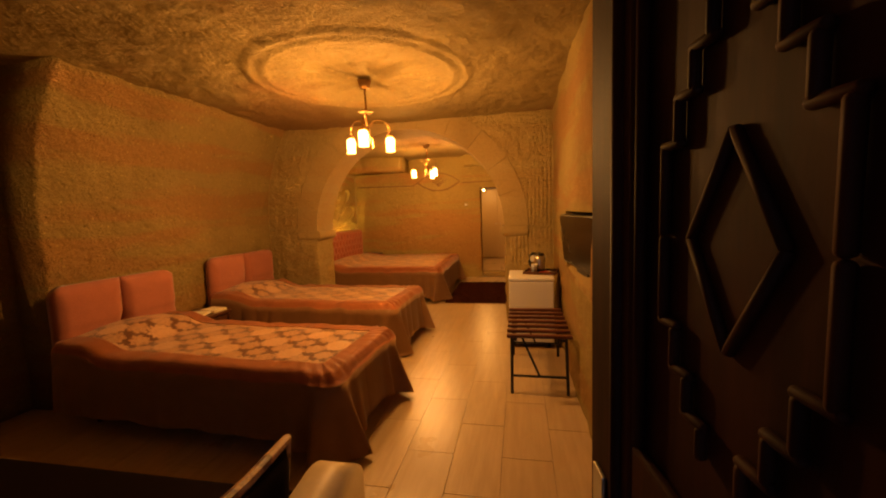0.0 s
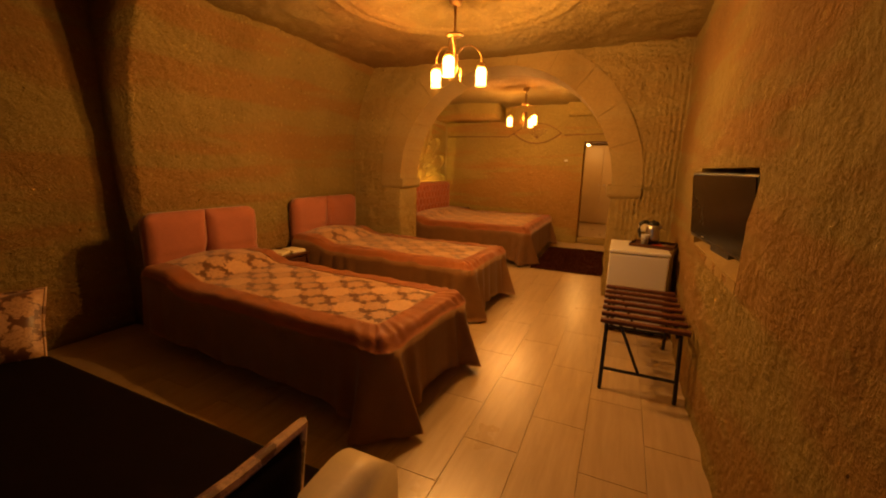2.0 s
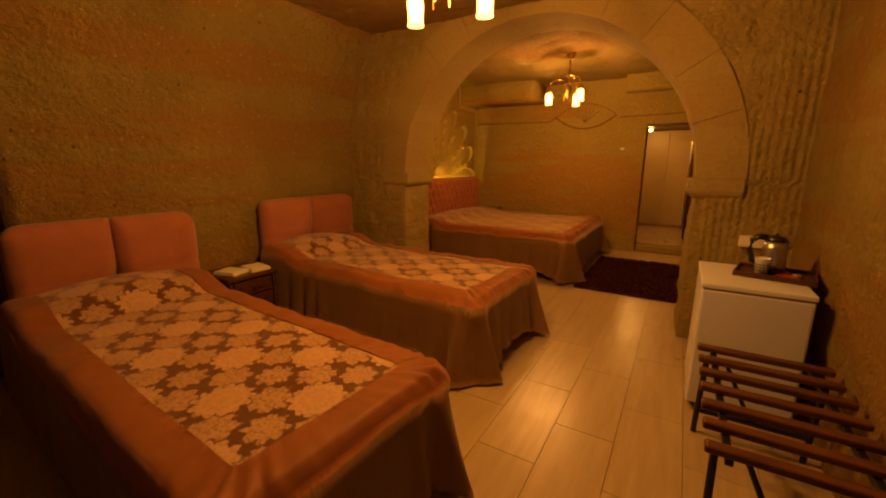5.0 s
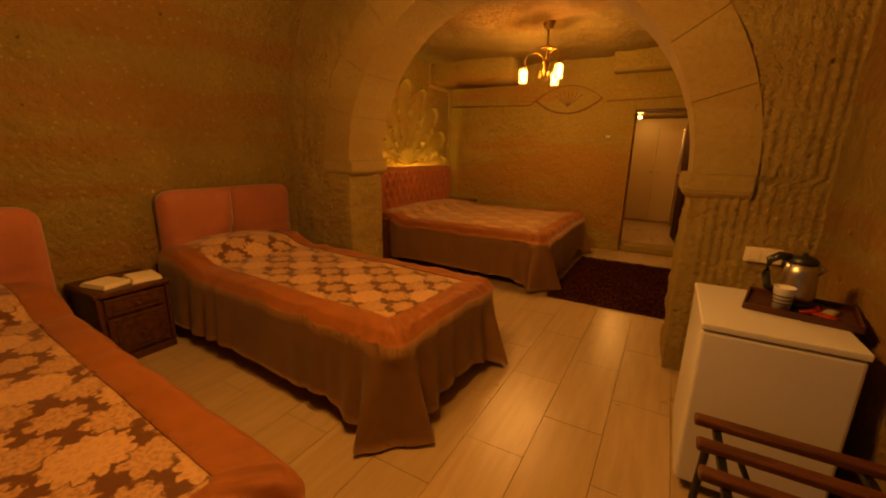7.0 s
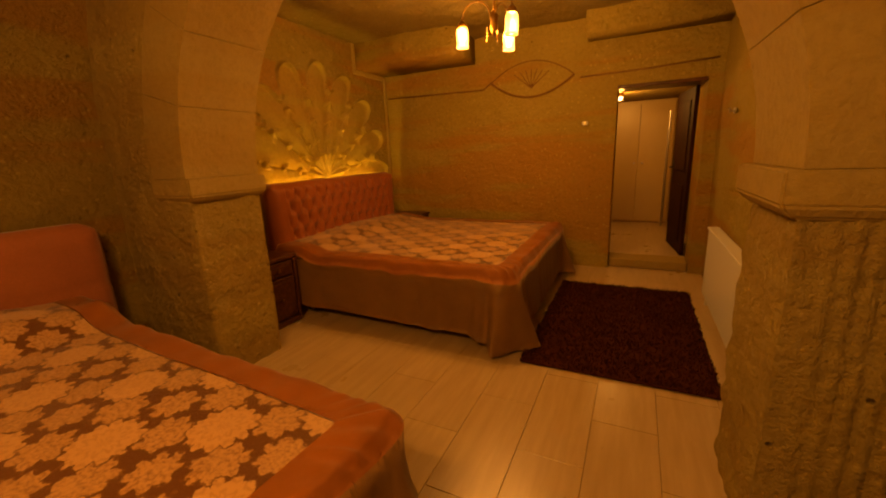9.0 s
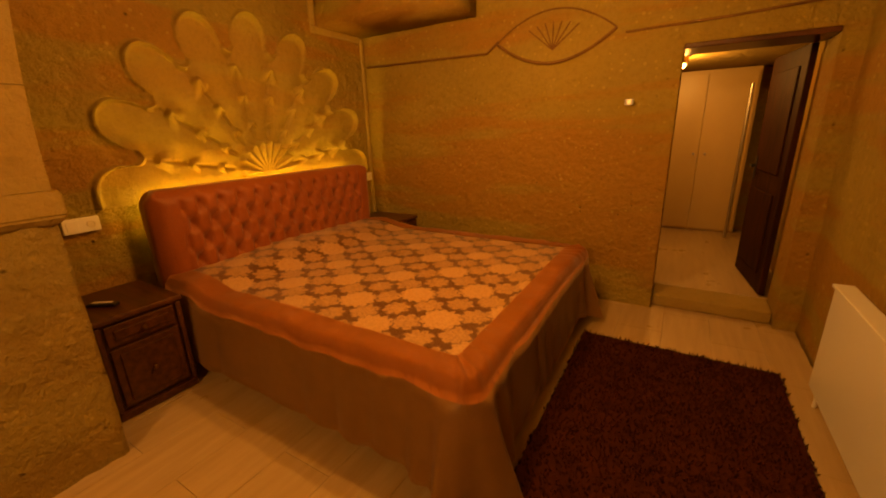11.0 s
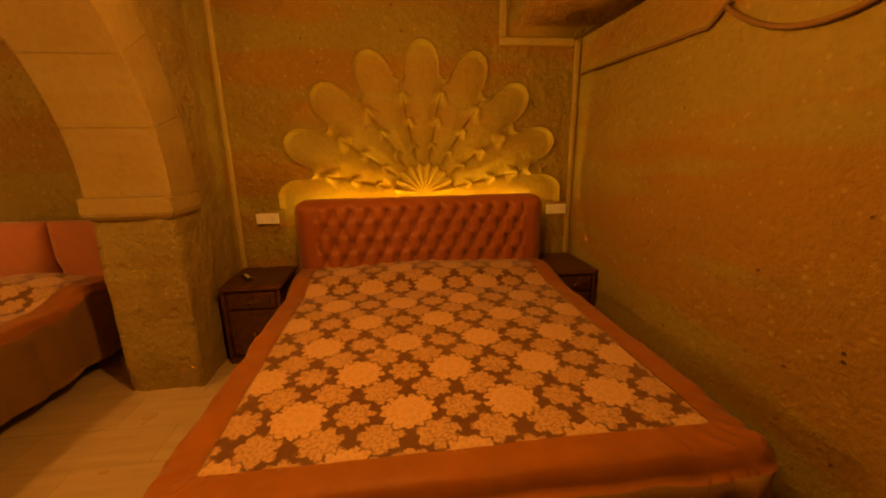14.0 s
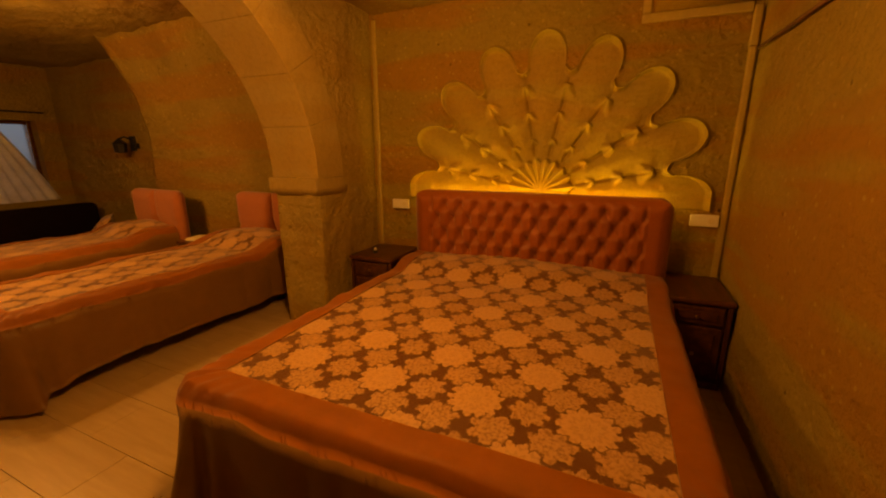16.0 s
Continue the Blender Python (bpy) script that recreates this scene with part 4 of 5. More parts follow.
part("casing", boxed((-0.075, -0.022, 0.0), (0.075, 0.022, 0.02), 0.007, 3), M_BLACK, r)
for k in range(5):
    part("button", boxed((-0.05 + 0.022 * k, -0.012, 0.0205), (-0.038 + 0.022 * k, 0.012, 0.023), 0.001, 1), M_PLASTIC, r)


# ---- sockets, switches, hooks ----
def outlet(place, turn, gangs, label):
    """A wall plate that faces local x."""
    o = thing("power_socket", place, label, "power socket", "wall plates", turn)
    w = 0.086 * gangs
    part("plate", boxed((-0.02, -w / 2, -0.042), (0.010, w / 2, 0.042), 0.004), M_PLASTIC, o)
    for k in range(gangs):
        y = -w / 2 + 0.043 + 0.086 * k
        if k == gangs - 1:
            bm = bmesh.new()
            lathe(bm, [(0.021, 0.0), (0.021, 0.004), (0.017, 0.004), (0.016, 0.001)], (0.010, y, 0), 18, (1, 0, 0))
            part("socket_ring", bm, M_PAPER, o)
        else:
            part("rocker", boxed((0.0105, y - 0.028, -0.030), (0.015, y + 0.028, 0.030), 0.002), M_PLASTIC, o)
    return o


outlet((LEFT_FAR + 0.03, 7.12, 1.0), 0, 2, "ivory double wall socket and switch by the pier")
outlet((LEFT_FAR + 0.03, 9.57, 1.0), 0, 2, "ivory double wall socket and switch in the corner")
outlet((ALCOVE + 0.02, 2.62, 0.80), 0, 1, "ivory wall socket in the sofa alcove")
outlet((1.58, ARCH_F - 0.02, 0.84), -90, 2, "ivory double wall socket above the fridge")
h = thing("coat_hook", (0.22, FAR - 0.02, 1.62), "small double metal coat hook on the rock wall", "coat hook", "coat hooks")
part("plate", boxed((-0.03, -0.006, -0.02), (0.03, 0.004, 0.02), 0.003), M_STEEL, h)
for s in (-1, 1):
    part("prong", tubed([(s * 0.015, -0.004, 0.0), (s * 0.018, -0.03, -0.01), (s * 0.022, -0.04, 0.015)], 0.005, 8), M_STEEL, h)
copy_thing(h, pose(RIGHT_FAR - 0.02, 8.9, 1.60, 0, 0, -90))

# ---- fridge, tray and kettle ----
FX0, FX1, FY0, FY1, FH = 1.245, 1.715, 5.27, 5.84, 0.765
f = thing("mini_fridge", ((FX0 + FX1) / 2, (FY0 + FY1) / 2, 0), "small white single-door fridge against the rock wall", "fridge")
hw, hd = (FX1 - FX0) / 2, (FY1 - FY0) / 2
part("cabinet", boxed((-hw, -hd + 0.055, 0.03), (hw, hd, FH - 0.03), 0.006), M_WHITE, f)
part("door", boxed((-hw, -hd, 0.05), (hw, -hd + 0.05, FH - 0.034), 0.012, 3), M_WHITE, f)
part("worktop", boxed((-hw - 0.004, -hd - 0.004, FH - 0.029), (hw + 0.004, hd, FH), 0.007, 3), M_WHITE, f)
part("gasket", boxed((-hw + 0.012, -hd + 0.0505, 0.06), (hw - 0.012, -hd + 0.0545, FH - 0.05), 0.001, 1), M_BASE, f)
for x in (-hw + 0.05, hw - 0.05):
    for y in (-hd + 0.1, hd - 0.05):
        bm = bmesh.new()
        lathe(bm, [(0.018, 0.0), (0.016, 0.03)], (x, y, 0), 12)
        part("foot", bm, M_BLACK, f)
tr = thing("tray", (1.60, 5.63, FH), "dark wooden serving tray on the fridge", "tray", "", -12)
part("tray_base", boxed((-0.17, -0.13, 0.0), (0.17, 0.13, 0.012), 0.003), M_DARKWOOD, tr)
for lo, hi in (((-0.18, -0.14, 0.001), (0.18, -0.131, 0.03)), ((-0.18, 0.131, 0.001), (0.18, 0.14, 0.03)), ((-0.18, -0.130, 0.001), (-0.171, 0.130, 0.03)), ((0.171, -0.130, 0.001), (0.18, 0.130, 0.03))):
    part("rim", boxed(lo, hi, 0.003), M_DARKWOOD, tr)
k = thing("kettle", (1.585, 5.66, FH + 0.013), "steel electric kettle with black lid and handle on the tray", "kettle", "", 0)
k.scale = (0.92, 0.92, 1.1)
bm = bmesh.new()
lathe(bm, [(0.070, 0.0), (0.072, 0.018), (0.066, 0.022)], (0, 0, 0), 28)
part("base", bm, M_BLACK, k, "black base", True)
bm = bmesh.new()
lathe(bm, [(0.064, 0.023), (0.068, 0.05), (0.060, 0.13), (0.054, 0.165)], (0, 0, 0), 28)
part("body", bm, M_STEEL, k, "polished steel body", True)
bm = bmesh.new()
lathe(bm, [(0.055, 0.166), (0.056, 0.178), (0.040, 0.192), (0.012, 0.196), (0.010, 0.206)], (0, 0, 0), 28)
part("lid", bm, M_BLACK, k, "black lid", True)
part("handle", tubed([(-0.045, 0, 0.182), (-0.085, 0, 0.186), (-0.118, 0, 0.165), (-0.122, 0, 0.11), (-0.105, 0, 0.06), (-0.066, 0, 0.045)], 0.017, 10), M_BLACK, k, "black loop handle", True)
part("spout", tubed([(0.050, 0, 0.135), (0.075, 0, 0.158)], 0.016, 10), M_STEEL, k, "", True)
cu = thing("cup", (1.525, 5.56, FH + 0.013), "white paper cup with printed bars on the tray", "cup")
bm = bmesh.new()
lathe(bm, [(0.028, 0.0), (0.036, 0.095), (0.038, 0.098), (0.034, 0.097), (0.027, 0.005)], (0, 0, 0), 24)
part("cup_wall", bm, M_WHITE, cu, "", True)
for z in (0.03, 0.045, 0.06):
    bm = bmesh.new()
    lathe(bm, [(0.0290 + 0.085 * z, z), (0.0294 + 0.085 * z, z + 0.005)], (0, 0, 0), 24)
    part("print_bar", bm, M_BASE, cu)
for x, y, turn, mat, lab in ((1.62, 5.58, 20, M_RED, "shiny red sachet on the tray"), (1.66, 5.55, -30, M_RED, "shiny red sachet leaning on others"), (1.69, 5.61, 55, M_PAPER, "pale paper sachet on the tray"), (1.65, 5.64, 80, M_RED, "shiny red sachet beside the kettle")):
    s = thing("sachet", (x, y, FH + 0.014), lab, "sachet", "sachets", turn)
    bm = bmesh.new()
    g = [[bm.verts.new((-0.045 + 0.09 * i / 6, -0.025 + 0.05 * j / 4, 0.004 + 0.012 * math.sin(math.pi * i / 6) * math.sin(math.pi * j / 4))) for j in range(5)] for i in range(7)]
    for i in range(6):
        for j in range(4):
            bm.faces.new((g[i][j], g[i + 1][j], g[i + 1][j + 1], g[i][j + 1]))
    bmesh.ops.solidify(bm, geom=bm.faces[:], thickness=0.004)
    part("packet", bm, mat, s, "", True)

# ---- folding luggage rack ----
RX0, RX1, RY0, RY1, RZ = 1.27, 1.745, 4.20, 5.08, 0.48
lr = thing("luggage_rack", ((RX0 + RX1) / 2, (RY0 + RY1) / 2, 0), "folding luggage rack with red-brown slats on black metal legs", "luggage rack")
rw, rl = (RX1 - RX0) / 2, (RY1 - RY0) / 2
for i in range(7):
    y = -rl + 0.02 + (2 * rl - 0.04) * i / 6
    part("slat", boxed((-rw - 0.02, y - 0.024, RZ - 0.012), (rw + 0.02, y + 0.024, RZ + 0.016), 0.008, 3), M_SLAT, lr)
for x in (-rw + 0.05, rw - 0.05):
    part("rail", boxed((x - 0.012, -rl, RZ - 0.036), (x + 0.012, rl, RZ - 0.013), 0.003), M_IRON, lr)
for x in (-rw + 0.02, rw - 0.02):
    for y0, y1 in ((-rl + 0.10, -rl + 0.01), (rl - 0.10, rl - 0.01)):
        part("leg", tubed([(x, y0, RZ - 0.03), (x * 1.02, y1, 0.0)], 0.013, 10), M_IRON, lr)
for y in (-rl + 0.035, rl - 0.035):
    part("stretcher", tubed([(-rw + 0.02, y, 0.14), (rw - 0.02, y, 0.14)], 0.011, 8), M_IRON, lr)
for s in (-1, 1):
    part("brace", tubed([(-rw + 0.10, s * (rl - 0.10), RZ - 0.03), (0.0, s * (rl - 0.035), 0.145)], 0.010, 8), M_IRON, lr)

# ---- television in the niche ----
tv = thing("television", (1.845, 4.28, 1.0), "black flat television leaning in the wall recess", "television", "", 6)
part("casing", boxed((-0.02, -0.53, 0.012), (0.035, 0.53, 0.445), 0.010, 3, pose(0, 0, 0, 0, -5, 0)), M_BLACK, tv)
part("screen", boxed((-0.026, -0.515, 0.035), (-0.0215, 0.515, 0.43), 0.001, 1, pose(0, 0, 0, 0, -5, 0)), M_SCREEN, tv, "dark glossy screen")
part("stand", boxed((0.0, -0.16, -0.03), (0.09, 0.16, 0.011), 0.006), M_BLACK, tv)
part("badge", boxed((-0.030, 0.20, 0.040), (-0.0265, 0.25, 0.048), 0.001, 1, pose(0, 0, 0, 0, -5, 0)), M_STEEL, tv)

# ---- radiator ----
ra = thing("radiator", (RIGHT_FAR - 0.025, 8.12, 0.0), "white steel panel radiator under the rock wall", "radiator")
part("panel", boxed((-0.085, -0.70, 0.10), (-0.02, 0.70, 0.66), 0.012, 3), M_WHITE, ra)
part("top_grille", boxed((-0.095, -0.705, 0.661), (-0.012, 0.705, 0.68), 0.005), M_WHITE, ra)
for y in (-0.45, 0.45):
    part("bracket", boxed((-0.0195, y - 0.02, 0.2), (0.03, y + 0.02, 0.6), 0.003), M_WHITE, ra)
part("pipe", tubed([(-0.05, 0.66, 0.10), (-0.05, 0.66, 0.0)], 0.010, 8), M_WHITE, ra)

# ---- rug ----
rug = thing("rug", (0.71, 8.15, 0), "dark brown shaggy rug on the tiled floor", "rug")
part("backing", boxed((-0.56, -0.88, 0.004), (0.56, 0.88, 0.016), 0.005), M_RUG, rug)
bm = bmesh.new()
rng = random.Random(5)
for _ in range(9000):
    x, y = rng.uniform(-0.565, 0.565), rng.uniform(-0.885, 0.885)
    a, h, w = rng.uniform(0, 6.28), rng.uniform(0.014, 0.03), 0.006
    dx, dy = math.cos(a), math.sin(a)
    lx, ly = rng.uniform(-0.014, 0.014), rng.uniform(-0.014, 0.014)
    bm.faces.new([bm.verts.new(c) for c in ((x - dx * w, y - dy * w, 0.012), (x + dx * w, y + dy * w, 0.012), (x + lx, y + ly, 0.012 + h))])
tagged(part("fleece", bm, M_RUG, rug), kind="stuff")

# ---- entrance door, carved ----
DOOR_X, DOOR_Y, DOOR_TURN = 1.626, 0.833, 98.0
do = structure(new("door_1"), "dark carved wooden entrance door standing open")
do.location, do.rotation_euler = (DOOR_X, DOOR_Y, 0.01), (0, 0, radians(DOOR_TURN))
part("door_leaf", boxed((0.0, -0.02, 0.0), (0.86, 0.02, 2.06), 0.004), M_DOORWOOD, do)
COLS, ROWS_Z = (0.20, 0.575), ((0.10, 0.58), (0.65, 1.13), (1.23, 1.72))
for x0, x1 in ((0.0, 0.06), (0.345, 0.430), (0.720, 0.86)):
    part("stile", boxed((x0, 0.021, 0.0), (x1, 0.036, 2.06), 0.006), M_DOORWOOD, do)
for z0, z1 in ((0.0, 0.09), (0.585, 0.645), (1.135, 1.225), (1.725, 2.06)):
    for x0, x1 in ((0.061, 0.344), (0.431, 0.719)):
        part("rail", boxed((x0, 0.021, z0), (x1, 0.035, z1), 0.005), M_DOORWOOD, do)
part("edge_bead", tubed([(0.755, 0.036, 0.02), (0.755, 0.036, 2.04)], 0.010, 10), M_DOORWOOD, do, "", True)
for cx in COLS:
    for z0, z1 in ROWS_Z:
        cz = (z0 + z1) / 2
        for s in (-1, 1):
            part("bead", tubed([(cx + s * 0.136, 0.030, z0), (cx + s * 0.136, 0.030, z1)], 0.007, 8), M_DOORWOOD, do, "", True)
        # stepped frame and diamond
        for sx in (-1, 1):
            for sz in (-1, 1):
                prev = None
                for w, h0, h1 in ((0.092, 0.0, 0.085), (0.070, 0.085, 0.125), (0.048, 0.125, 0.16), (0.025, 0.16, 0.19)):
                    x = cx + sx * w
                    za, zb = sorted((cz + sz * h0, cz + sz * h1))
                    part("moulding", boxed((x - 0.0045, 0.0205, za), (x + 0.0045, 0.031, zb), 0.004, 2), M_DOORWOOD, do, "", True)
                    if prev is not None:
                        lo, hi = sorted((prev, x))
                        part("moulding", boxed((lo - 0.007, 0.0205, cz + sz * h0 - 0.004), (hi + 0.007, 0.030, cz + sz * h0 + 0.005), 0.004, 2), M_DOORWOOD, do, "", True)
                    prev = x
                part("moulding", tubed([(cx + sx * 0.052, 0.023, cz), (cx, 0.023, cz + sz * 0.085)], 0.0045, 8), M_DOORWOOD, do, "", True)
han = part("door_handle", boxed((0.79, 0.037, 0.95), (0.83, 0.043, 1.13), 0.002), M_STEEL, do)
part("lever", tubed([(0.81, 0.043, 1.06), (0.81, 0.075, 1.06), (0.72, 0.08, 1.06)], 0.009, 10), M_STEEL, han)
fr = structure(new("door_frame"), "dark wooden frame of the entrance")
for lo, hi in (((EX0, 0.45, 0.0), (EX0 + 0.06, 0.70, ETOP - 0.06)), ((EX1 - 0.02, 0.45, 0.0), (EX1 + 0.05, 0.70, ETOP - 0.06)), ((EX0, 0.45, ETOP - 0.058), (EX1 + 0.05, 0.70, ETOP))):
    part("frame_post", boxed(lo, hi, 0.006), M_DOORWOOD, fr)

# ---- window with sheer curtain ----
wi = structure(new("window_1"), "dusk-lit window in the rock wall")
for lo, hi in (((WX0, 0.50, WZ0), (WX0 + 0.05, 0.56, WZ1)), ((WX1 - 0.05, 0.50, WZ0), (WX1, 0.56, WZ1)), ((WX0 + 0.051, 0.50, WZ0), (WX1 - 0.051, 0.56, WZ0 + 0.05)), ((WX0 + 0.051, 0.50, WZ1 - 0.05), (WX1 - 0.051, 0.56, WZ1)), (((WX0 + WX1) / 2 - 0.025, 0.50, WZ0 + 0.051), ((WX0 + WX1) / 2 + 0.025, 0.56, WZ1 - 0.051))):
    part("window_frame", boxed(lo, hi, 0.005), M_DARKWOOD, wi)
for x0, x1 in ((WX0 + 0.052, (WX0 + WX1) / 2 - 0.027), ((WX0 + WX1) / 2 + 0.027, WX1 - 0.052)):
    p = part("pane", boxed((x0, 0.525, WZ0 + 0.052), (x1, 0.531, WZ1 - 0.052), 0.001, 1), M_GLASS, wi)
    p.visible_shadow = False
cu = thing("curtain", (0, 0, 0), "white sheer curtain drawn aside at the window", "curtain")
bm = bmesh.new()
n, kk = 50, 20
g = []
for i in range(n + 1):
    col = []
    for j in range(kk + 1):
        b = j / kk
        z = 2.05 - 1.30 * b
        x0, x1 = -1.75, -1.72 - 0.72 * b ** 0.8
        x = x0 + (x1 - x0) * i / n
        x += 0.55 * (1 - i / n)
        col.append(bm.verts.new((x, 0.76 + 0.022 * math.sin(i * 1.1) * (0.4 + 0.6 * b), z)))
    g.append(col)
for i in range(n):
    for j in range(kk):
        bm.faces.new((g[i][j], g[i + 1][j], g[i + 1][j + 1], g[i][j + 1]))
bmesh.ops.solidify(bm, geom=bm.faces[:], thickness=0.002)
part("cloth", bm, M_SHEER, cu, "", True)
part("rod", tubed([(WX0 - 0.1, 0.77, 2.07), (WX1 + 0.1, 0.77, 2.07)], 0.012, 10), M_IRON, cu)

# ---- sofa and cushions ----
so = thing("sofa", (0, 0, 0), "long dark plum sofa with a rounded cream arm", "sofa")
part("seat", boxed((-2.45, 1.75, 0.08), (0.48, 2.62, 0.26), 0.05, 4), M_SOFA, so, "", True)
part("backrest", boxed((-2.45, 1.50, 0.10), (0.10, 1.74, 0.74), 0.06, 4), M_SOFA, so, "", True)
bm = bmesh.new()
prof = [(1.85, 0.06), (1.85, 0.36), (1.98, 0.42)] + [(2.46 + 0.16 * math.sin(t), 0.42 + 0.13 * math.cos(t) - 0.08) for t in [math.pi / 2 * k / 8 for k in range(9)]] + [(2.62, 0.06)]
a = [bm.verts.new((0.49, y, z)) for y, z in prof]
b = [bm.verts.new((0.66, y, z)) for y, z in prof]
bm.faces.new(a)
bm.faces.new(b[::-1])
for i in range(len(prof)):
    bm.faces.new((a[i], a[(i + 1) % len(prof)], b[(i + 1) % len(prof)], b[i]))
bmesh.ops.bevel(bm, geom=[e for e in bm.edges if e.calc_face_angle(0) > 0.9], offset=0.04, segments=4, affect="EDGES")
part("arm", bm, M_CREAM, so, "rounded cream leather arm", True)
for x in (-2.3, 0.2):
    for y in (1.62, 2.5):
        part("foot", boxed((x - 0.03, y - 0.03, 0), (x + 0.03, y + 0.03, 0.079), 0.005), M_DARKWOOD, so)


def cushion(m, label, size=0.42, cover=M_CUSHION, edge=M_CREAM, thick=0.007):
    c = thing("cushion", (0, 0, 0), label, "cushion", "sofa cushions")
    c.matrix_basis = m
    bm = bmesh.new()
    n = 16
    top, bot = {}, {}
    for i in range(n + 1):
        for j in range(n + 1):
            u, v = i / n * 2 - 1, j / n * 2 - 1
            p = (1 - u ** 4) * (1 - v ** 4)
            x, y = size / 2 * u * (1 - 0.06 * (1 - v * v)), size / 2 * v * (1 - 0.06 * (1 - u * u))
            top[i, j] = bm.verts.new((x, y, 0.075 * p ** 0.7 + 0.002))
            bot[i, j] = bm.verts.new((x, y, -0.075 * p ** 0.7 - 0.002))
    for i in range(n):
        for j in range(n):
            bm.faces.new((top[i, j], top[i + 1, j], top[i + 1, j + 1], top[i, j + 1]))
            bm.faces.new((bot[i, j], bot[i, j + 1], bot[i + 1, j + 1], bot[i + 1, j]))
    part("cover", bm, cover, c, "", True)
    e = size / 2
    part("piping", tubed([(-e, -e, 0), (0, -e * 0.94, 0), (e, -e, 0), (e * 0.94, 0, 0), (e, e, 0), (0, e * 0.94, 0), (-e, e, 0), (-e * 0.94, 0, 0), (-e, -e, 0)], thick, 8), edge, c)
    return c


cushion(pose(-2.08, 2.45, 0.43, 52, 0, 60), "gold brocade cushion propped in the sofa corner", 0.48, M_CUSHION, M_CUSHION, 0.010)
# shade on this cushion's face is put into the cover colour, near-black sofa cloth
cushion(pose(0.43, 2.15, 0.415, 0, 96, 0), "cushion with a gold brocade edge against the cream arm, its shaded face coloured near-black", 0.46, M_SOFA, M_CUSHION, 0.022)

# ---- wall lantern ----
wl = thing("wall_lantern", (ALCOVE + 0.02, 2.62, 1.60), "unlit black iron wall lantern in the alcove", "wall lantern")
part("back_plate", boxed((-0.02, -0.05, -0.10), (0.015, 0.05, 0.10), 0.008), M_IRON, wl)
part("bracket_arm", tubed([(0.01, 0, 0.05), (0.10, 0, 0.09), (0.17, 0, 0.06)], 0.010, 8), M_IRON, wl)
bm = bmesh.new()
lathe(bm, [(0.03, -0.13), (0.075, -0.12), (0.085, -0.02), (0.09, 0.0), (0.03, 0.05), (0.01, 0.07)], (0.17, 0, 0.0), 8)
part("lantern_body", bm, M_IRON, wl)
part("tie_bar", boxed((0.0, 0.05, -0.06), (0.05, 0.14, 0.0), 0.005), M_IRON, wl)

# ---- closet hall things ----
wa = thing("wardrobe", (0.82, 12.30, HALL_Z), "beige two-door built-in wardrobe in the hall", "wardrobe")
part("carcass", boxed((-0.62, 0.0, 0.0), (0.45, 0.24, 1.95), 0.004), M_CLOSET, wa)
for x0, x1, kx in ((-0.60, -0.055, -0.10), (-0.045, 0.43, 0.02)):
    d = part("wardrobe_door", boxed((x0, -0.022, 0.03), (x1, -0.002, 1.91), 0.004), M_CLOSET, wa)
    bm = bmesh.new()
    lathe(bm, [(0.006, 0.0), (0.007, 0.015), (0.016, 0.024), (0.010, 0.032)], (kx, -0.022, 0.98), 14, (0, -1, 0))
    part("knob", bm, M_STEEL, d)
d2 = structure(new("door_2"), "dark wooden inner door standing open into the hall")
d2.location, d2.rotation_euler = (DX1 - 0.02, HALL_F + 0.03, HALL_Z), (0, 0, radians(97))
part("door_leaf", boxed((0.0, 0.0, 0.01), (0.76, 0.04, 1.85), 0.005), M_DOORWOOD, d2)
for z0, z1 in ((0.15, 0.8), (0.95, 1.72)):
    part("panel_moulding", boxed((0.12, 0.041, z0), (0.64, 0.052, z1), 0.008), M_DOORWOOD, d2)
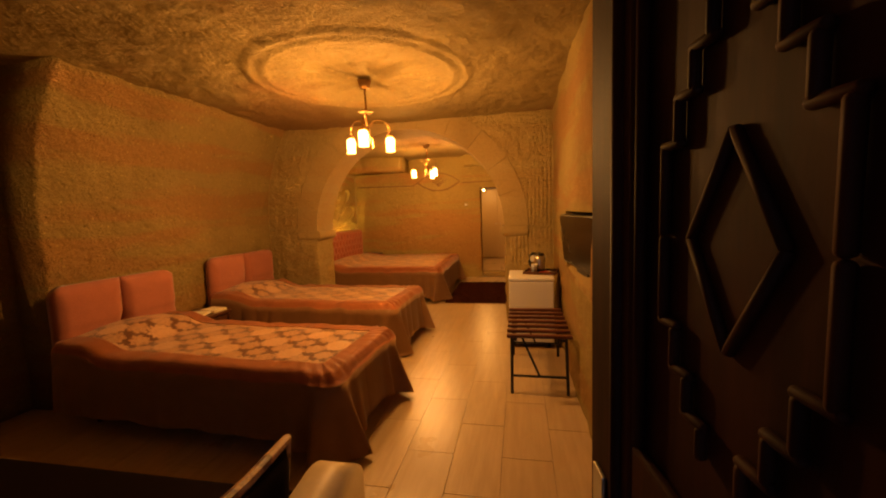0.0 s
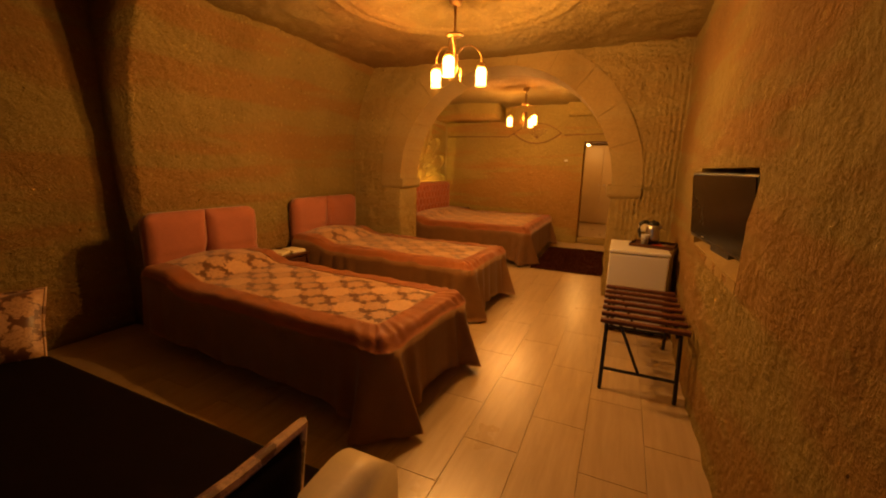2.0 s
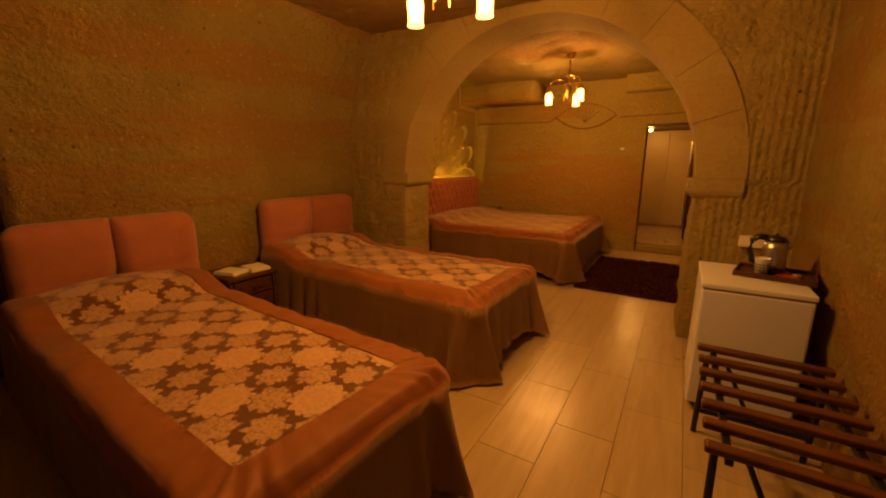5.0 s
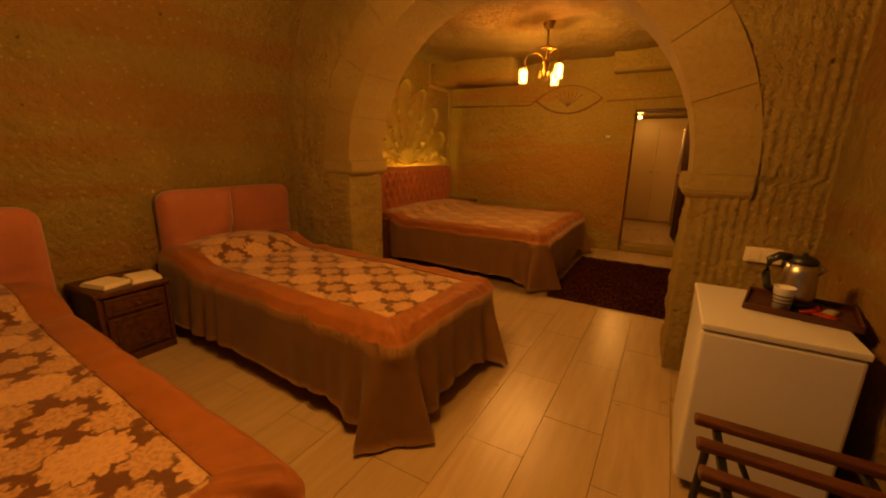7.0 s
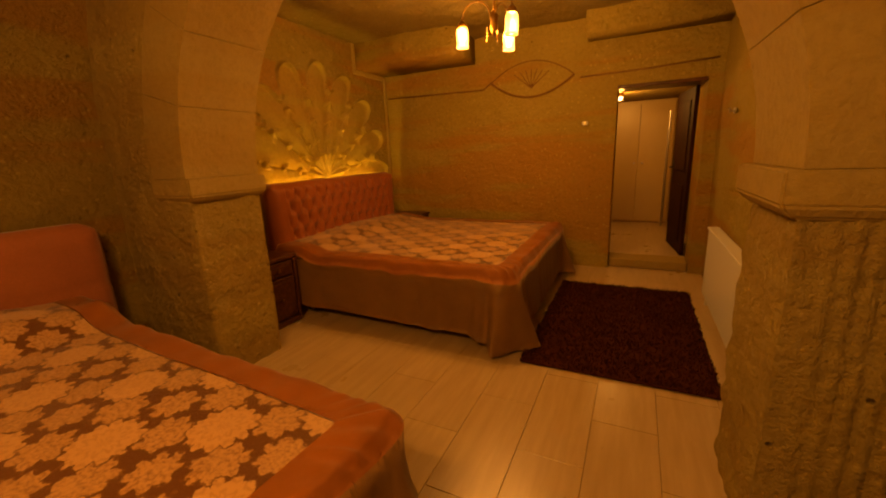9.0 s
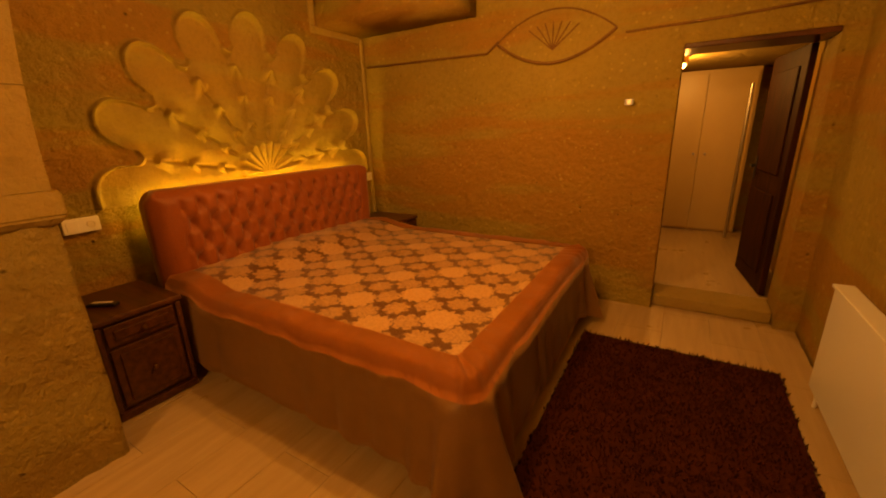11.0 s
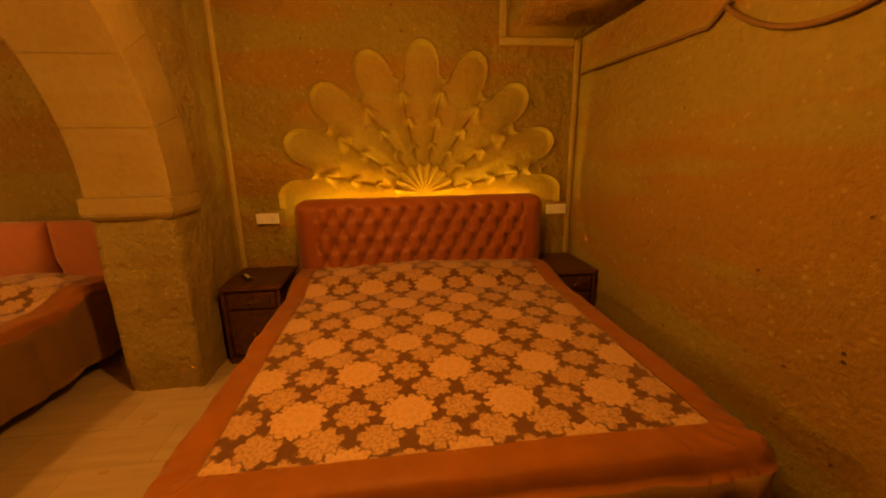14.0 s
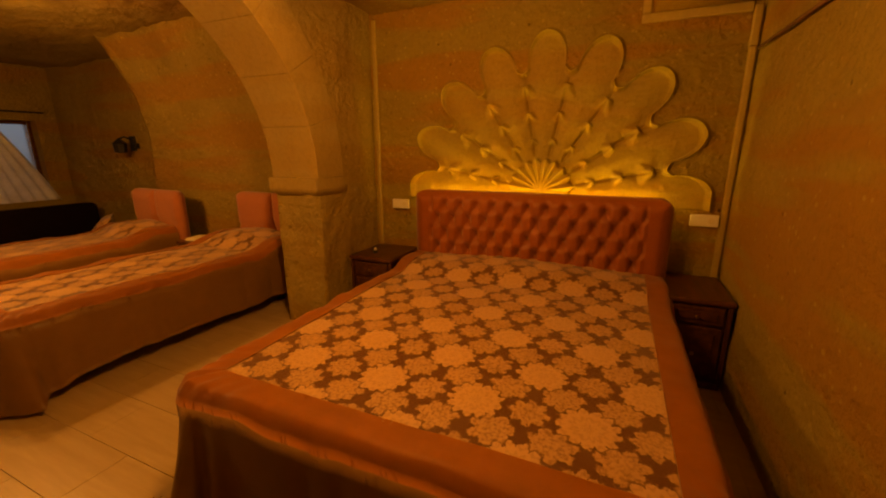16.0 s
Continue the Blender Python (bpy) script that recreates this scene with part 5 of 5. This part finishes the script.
hh = part("door_handle", boxed((0.68, 0.041, 0.86), (0.72, 0.047, 1.06), 0.002), M_IRON, d2)
part("lever", tubed([(0.70, 0.047, 0.98), (0.70, 0.085, 0.98), (0.60, 0.09, 0.98)], 0.010, 10), M_IRON, hh)
po = thing("shower_rail", (1.17, 12.0, HALL_Z), "upright chrome rail beside the wardrobe", "rail")
part("tube", tubed([(0, 0, 0.0), (0, 0, 1.75)], 0.018, 12), M_STEEL, po)
sp = thing("spotlight", (0.50, 11.0, HALL_TOP), "lit spotlight under the hall ceiling", "spotlight")
bm = bmesh.new()
lathe(bm, [(0.05, 0.0), (0.05, -0.06), (0.045, -0.065)], (0, 0, 0), 20)
part("housing", bm, M_BRASS, sp)
bm = bmesh.new()
lathe(bm, [(0.03, -0.066), (0.035, -0.08), (0.02, -0.10), (0.002, -0.105)], (0, 0, 0), 16)
part("bulb", bm, M_SPOT, sp).visible_shadow = False
lamp("hall_light", (0.50, 11.0, HALL_TOP - 0.13), HALL_WATTS, (1.0, 0.44, 0.09))

# ---- tiled floor ----
fl = structure(mesh_ob("floor", boxed((ALCOVE - 0.2, FRONT - 0.4, -0.1), (RIGHT + 0.3, FAR + 0.3, -0.006), 0.0), M_GROUT), "floor of long pale wood-look tiles")
TW, TL, GAP = 0.30, 0.70, 0.0011
me = None
rng = random.Random(3)
cols = range(math.floor((ALCOVE - 0.1 - 0.6) / TW), math.ceil((RIGHT + 0.1 - 0.6) / TW))
for c in cols:
    shift = (c % 2) * 0.35 - 0.15
    for r in range(-1, 16):
        y0 = r * TL + shift
        if y0 + TL < FRONT - 0.3 or y0 > FAR + 0.1:
            continue
        if me is None:
            ob = part("tile", boxed((GAP, GAP, -0.012), (TW - GAP, TL - GAP, 0.0), 0.0008, 1), M_FLOOR, fl)
            me = ob.data
        else:
            ob = new("tile", me)
            ob.parent = fl
        ob.location = (0.64 + c * TW, y0, rng.uniform(-0.0006, 0.0))
structure(mesh_ob("ground", boxed((-60, -60, -0.3), (60, FRONT - 0.36, -0.02), 0.0), M_PIER), "paved yard outside the entrance")
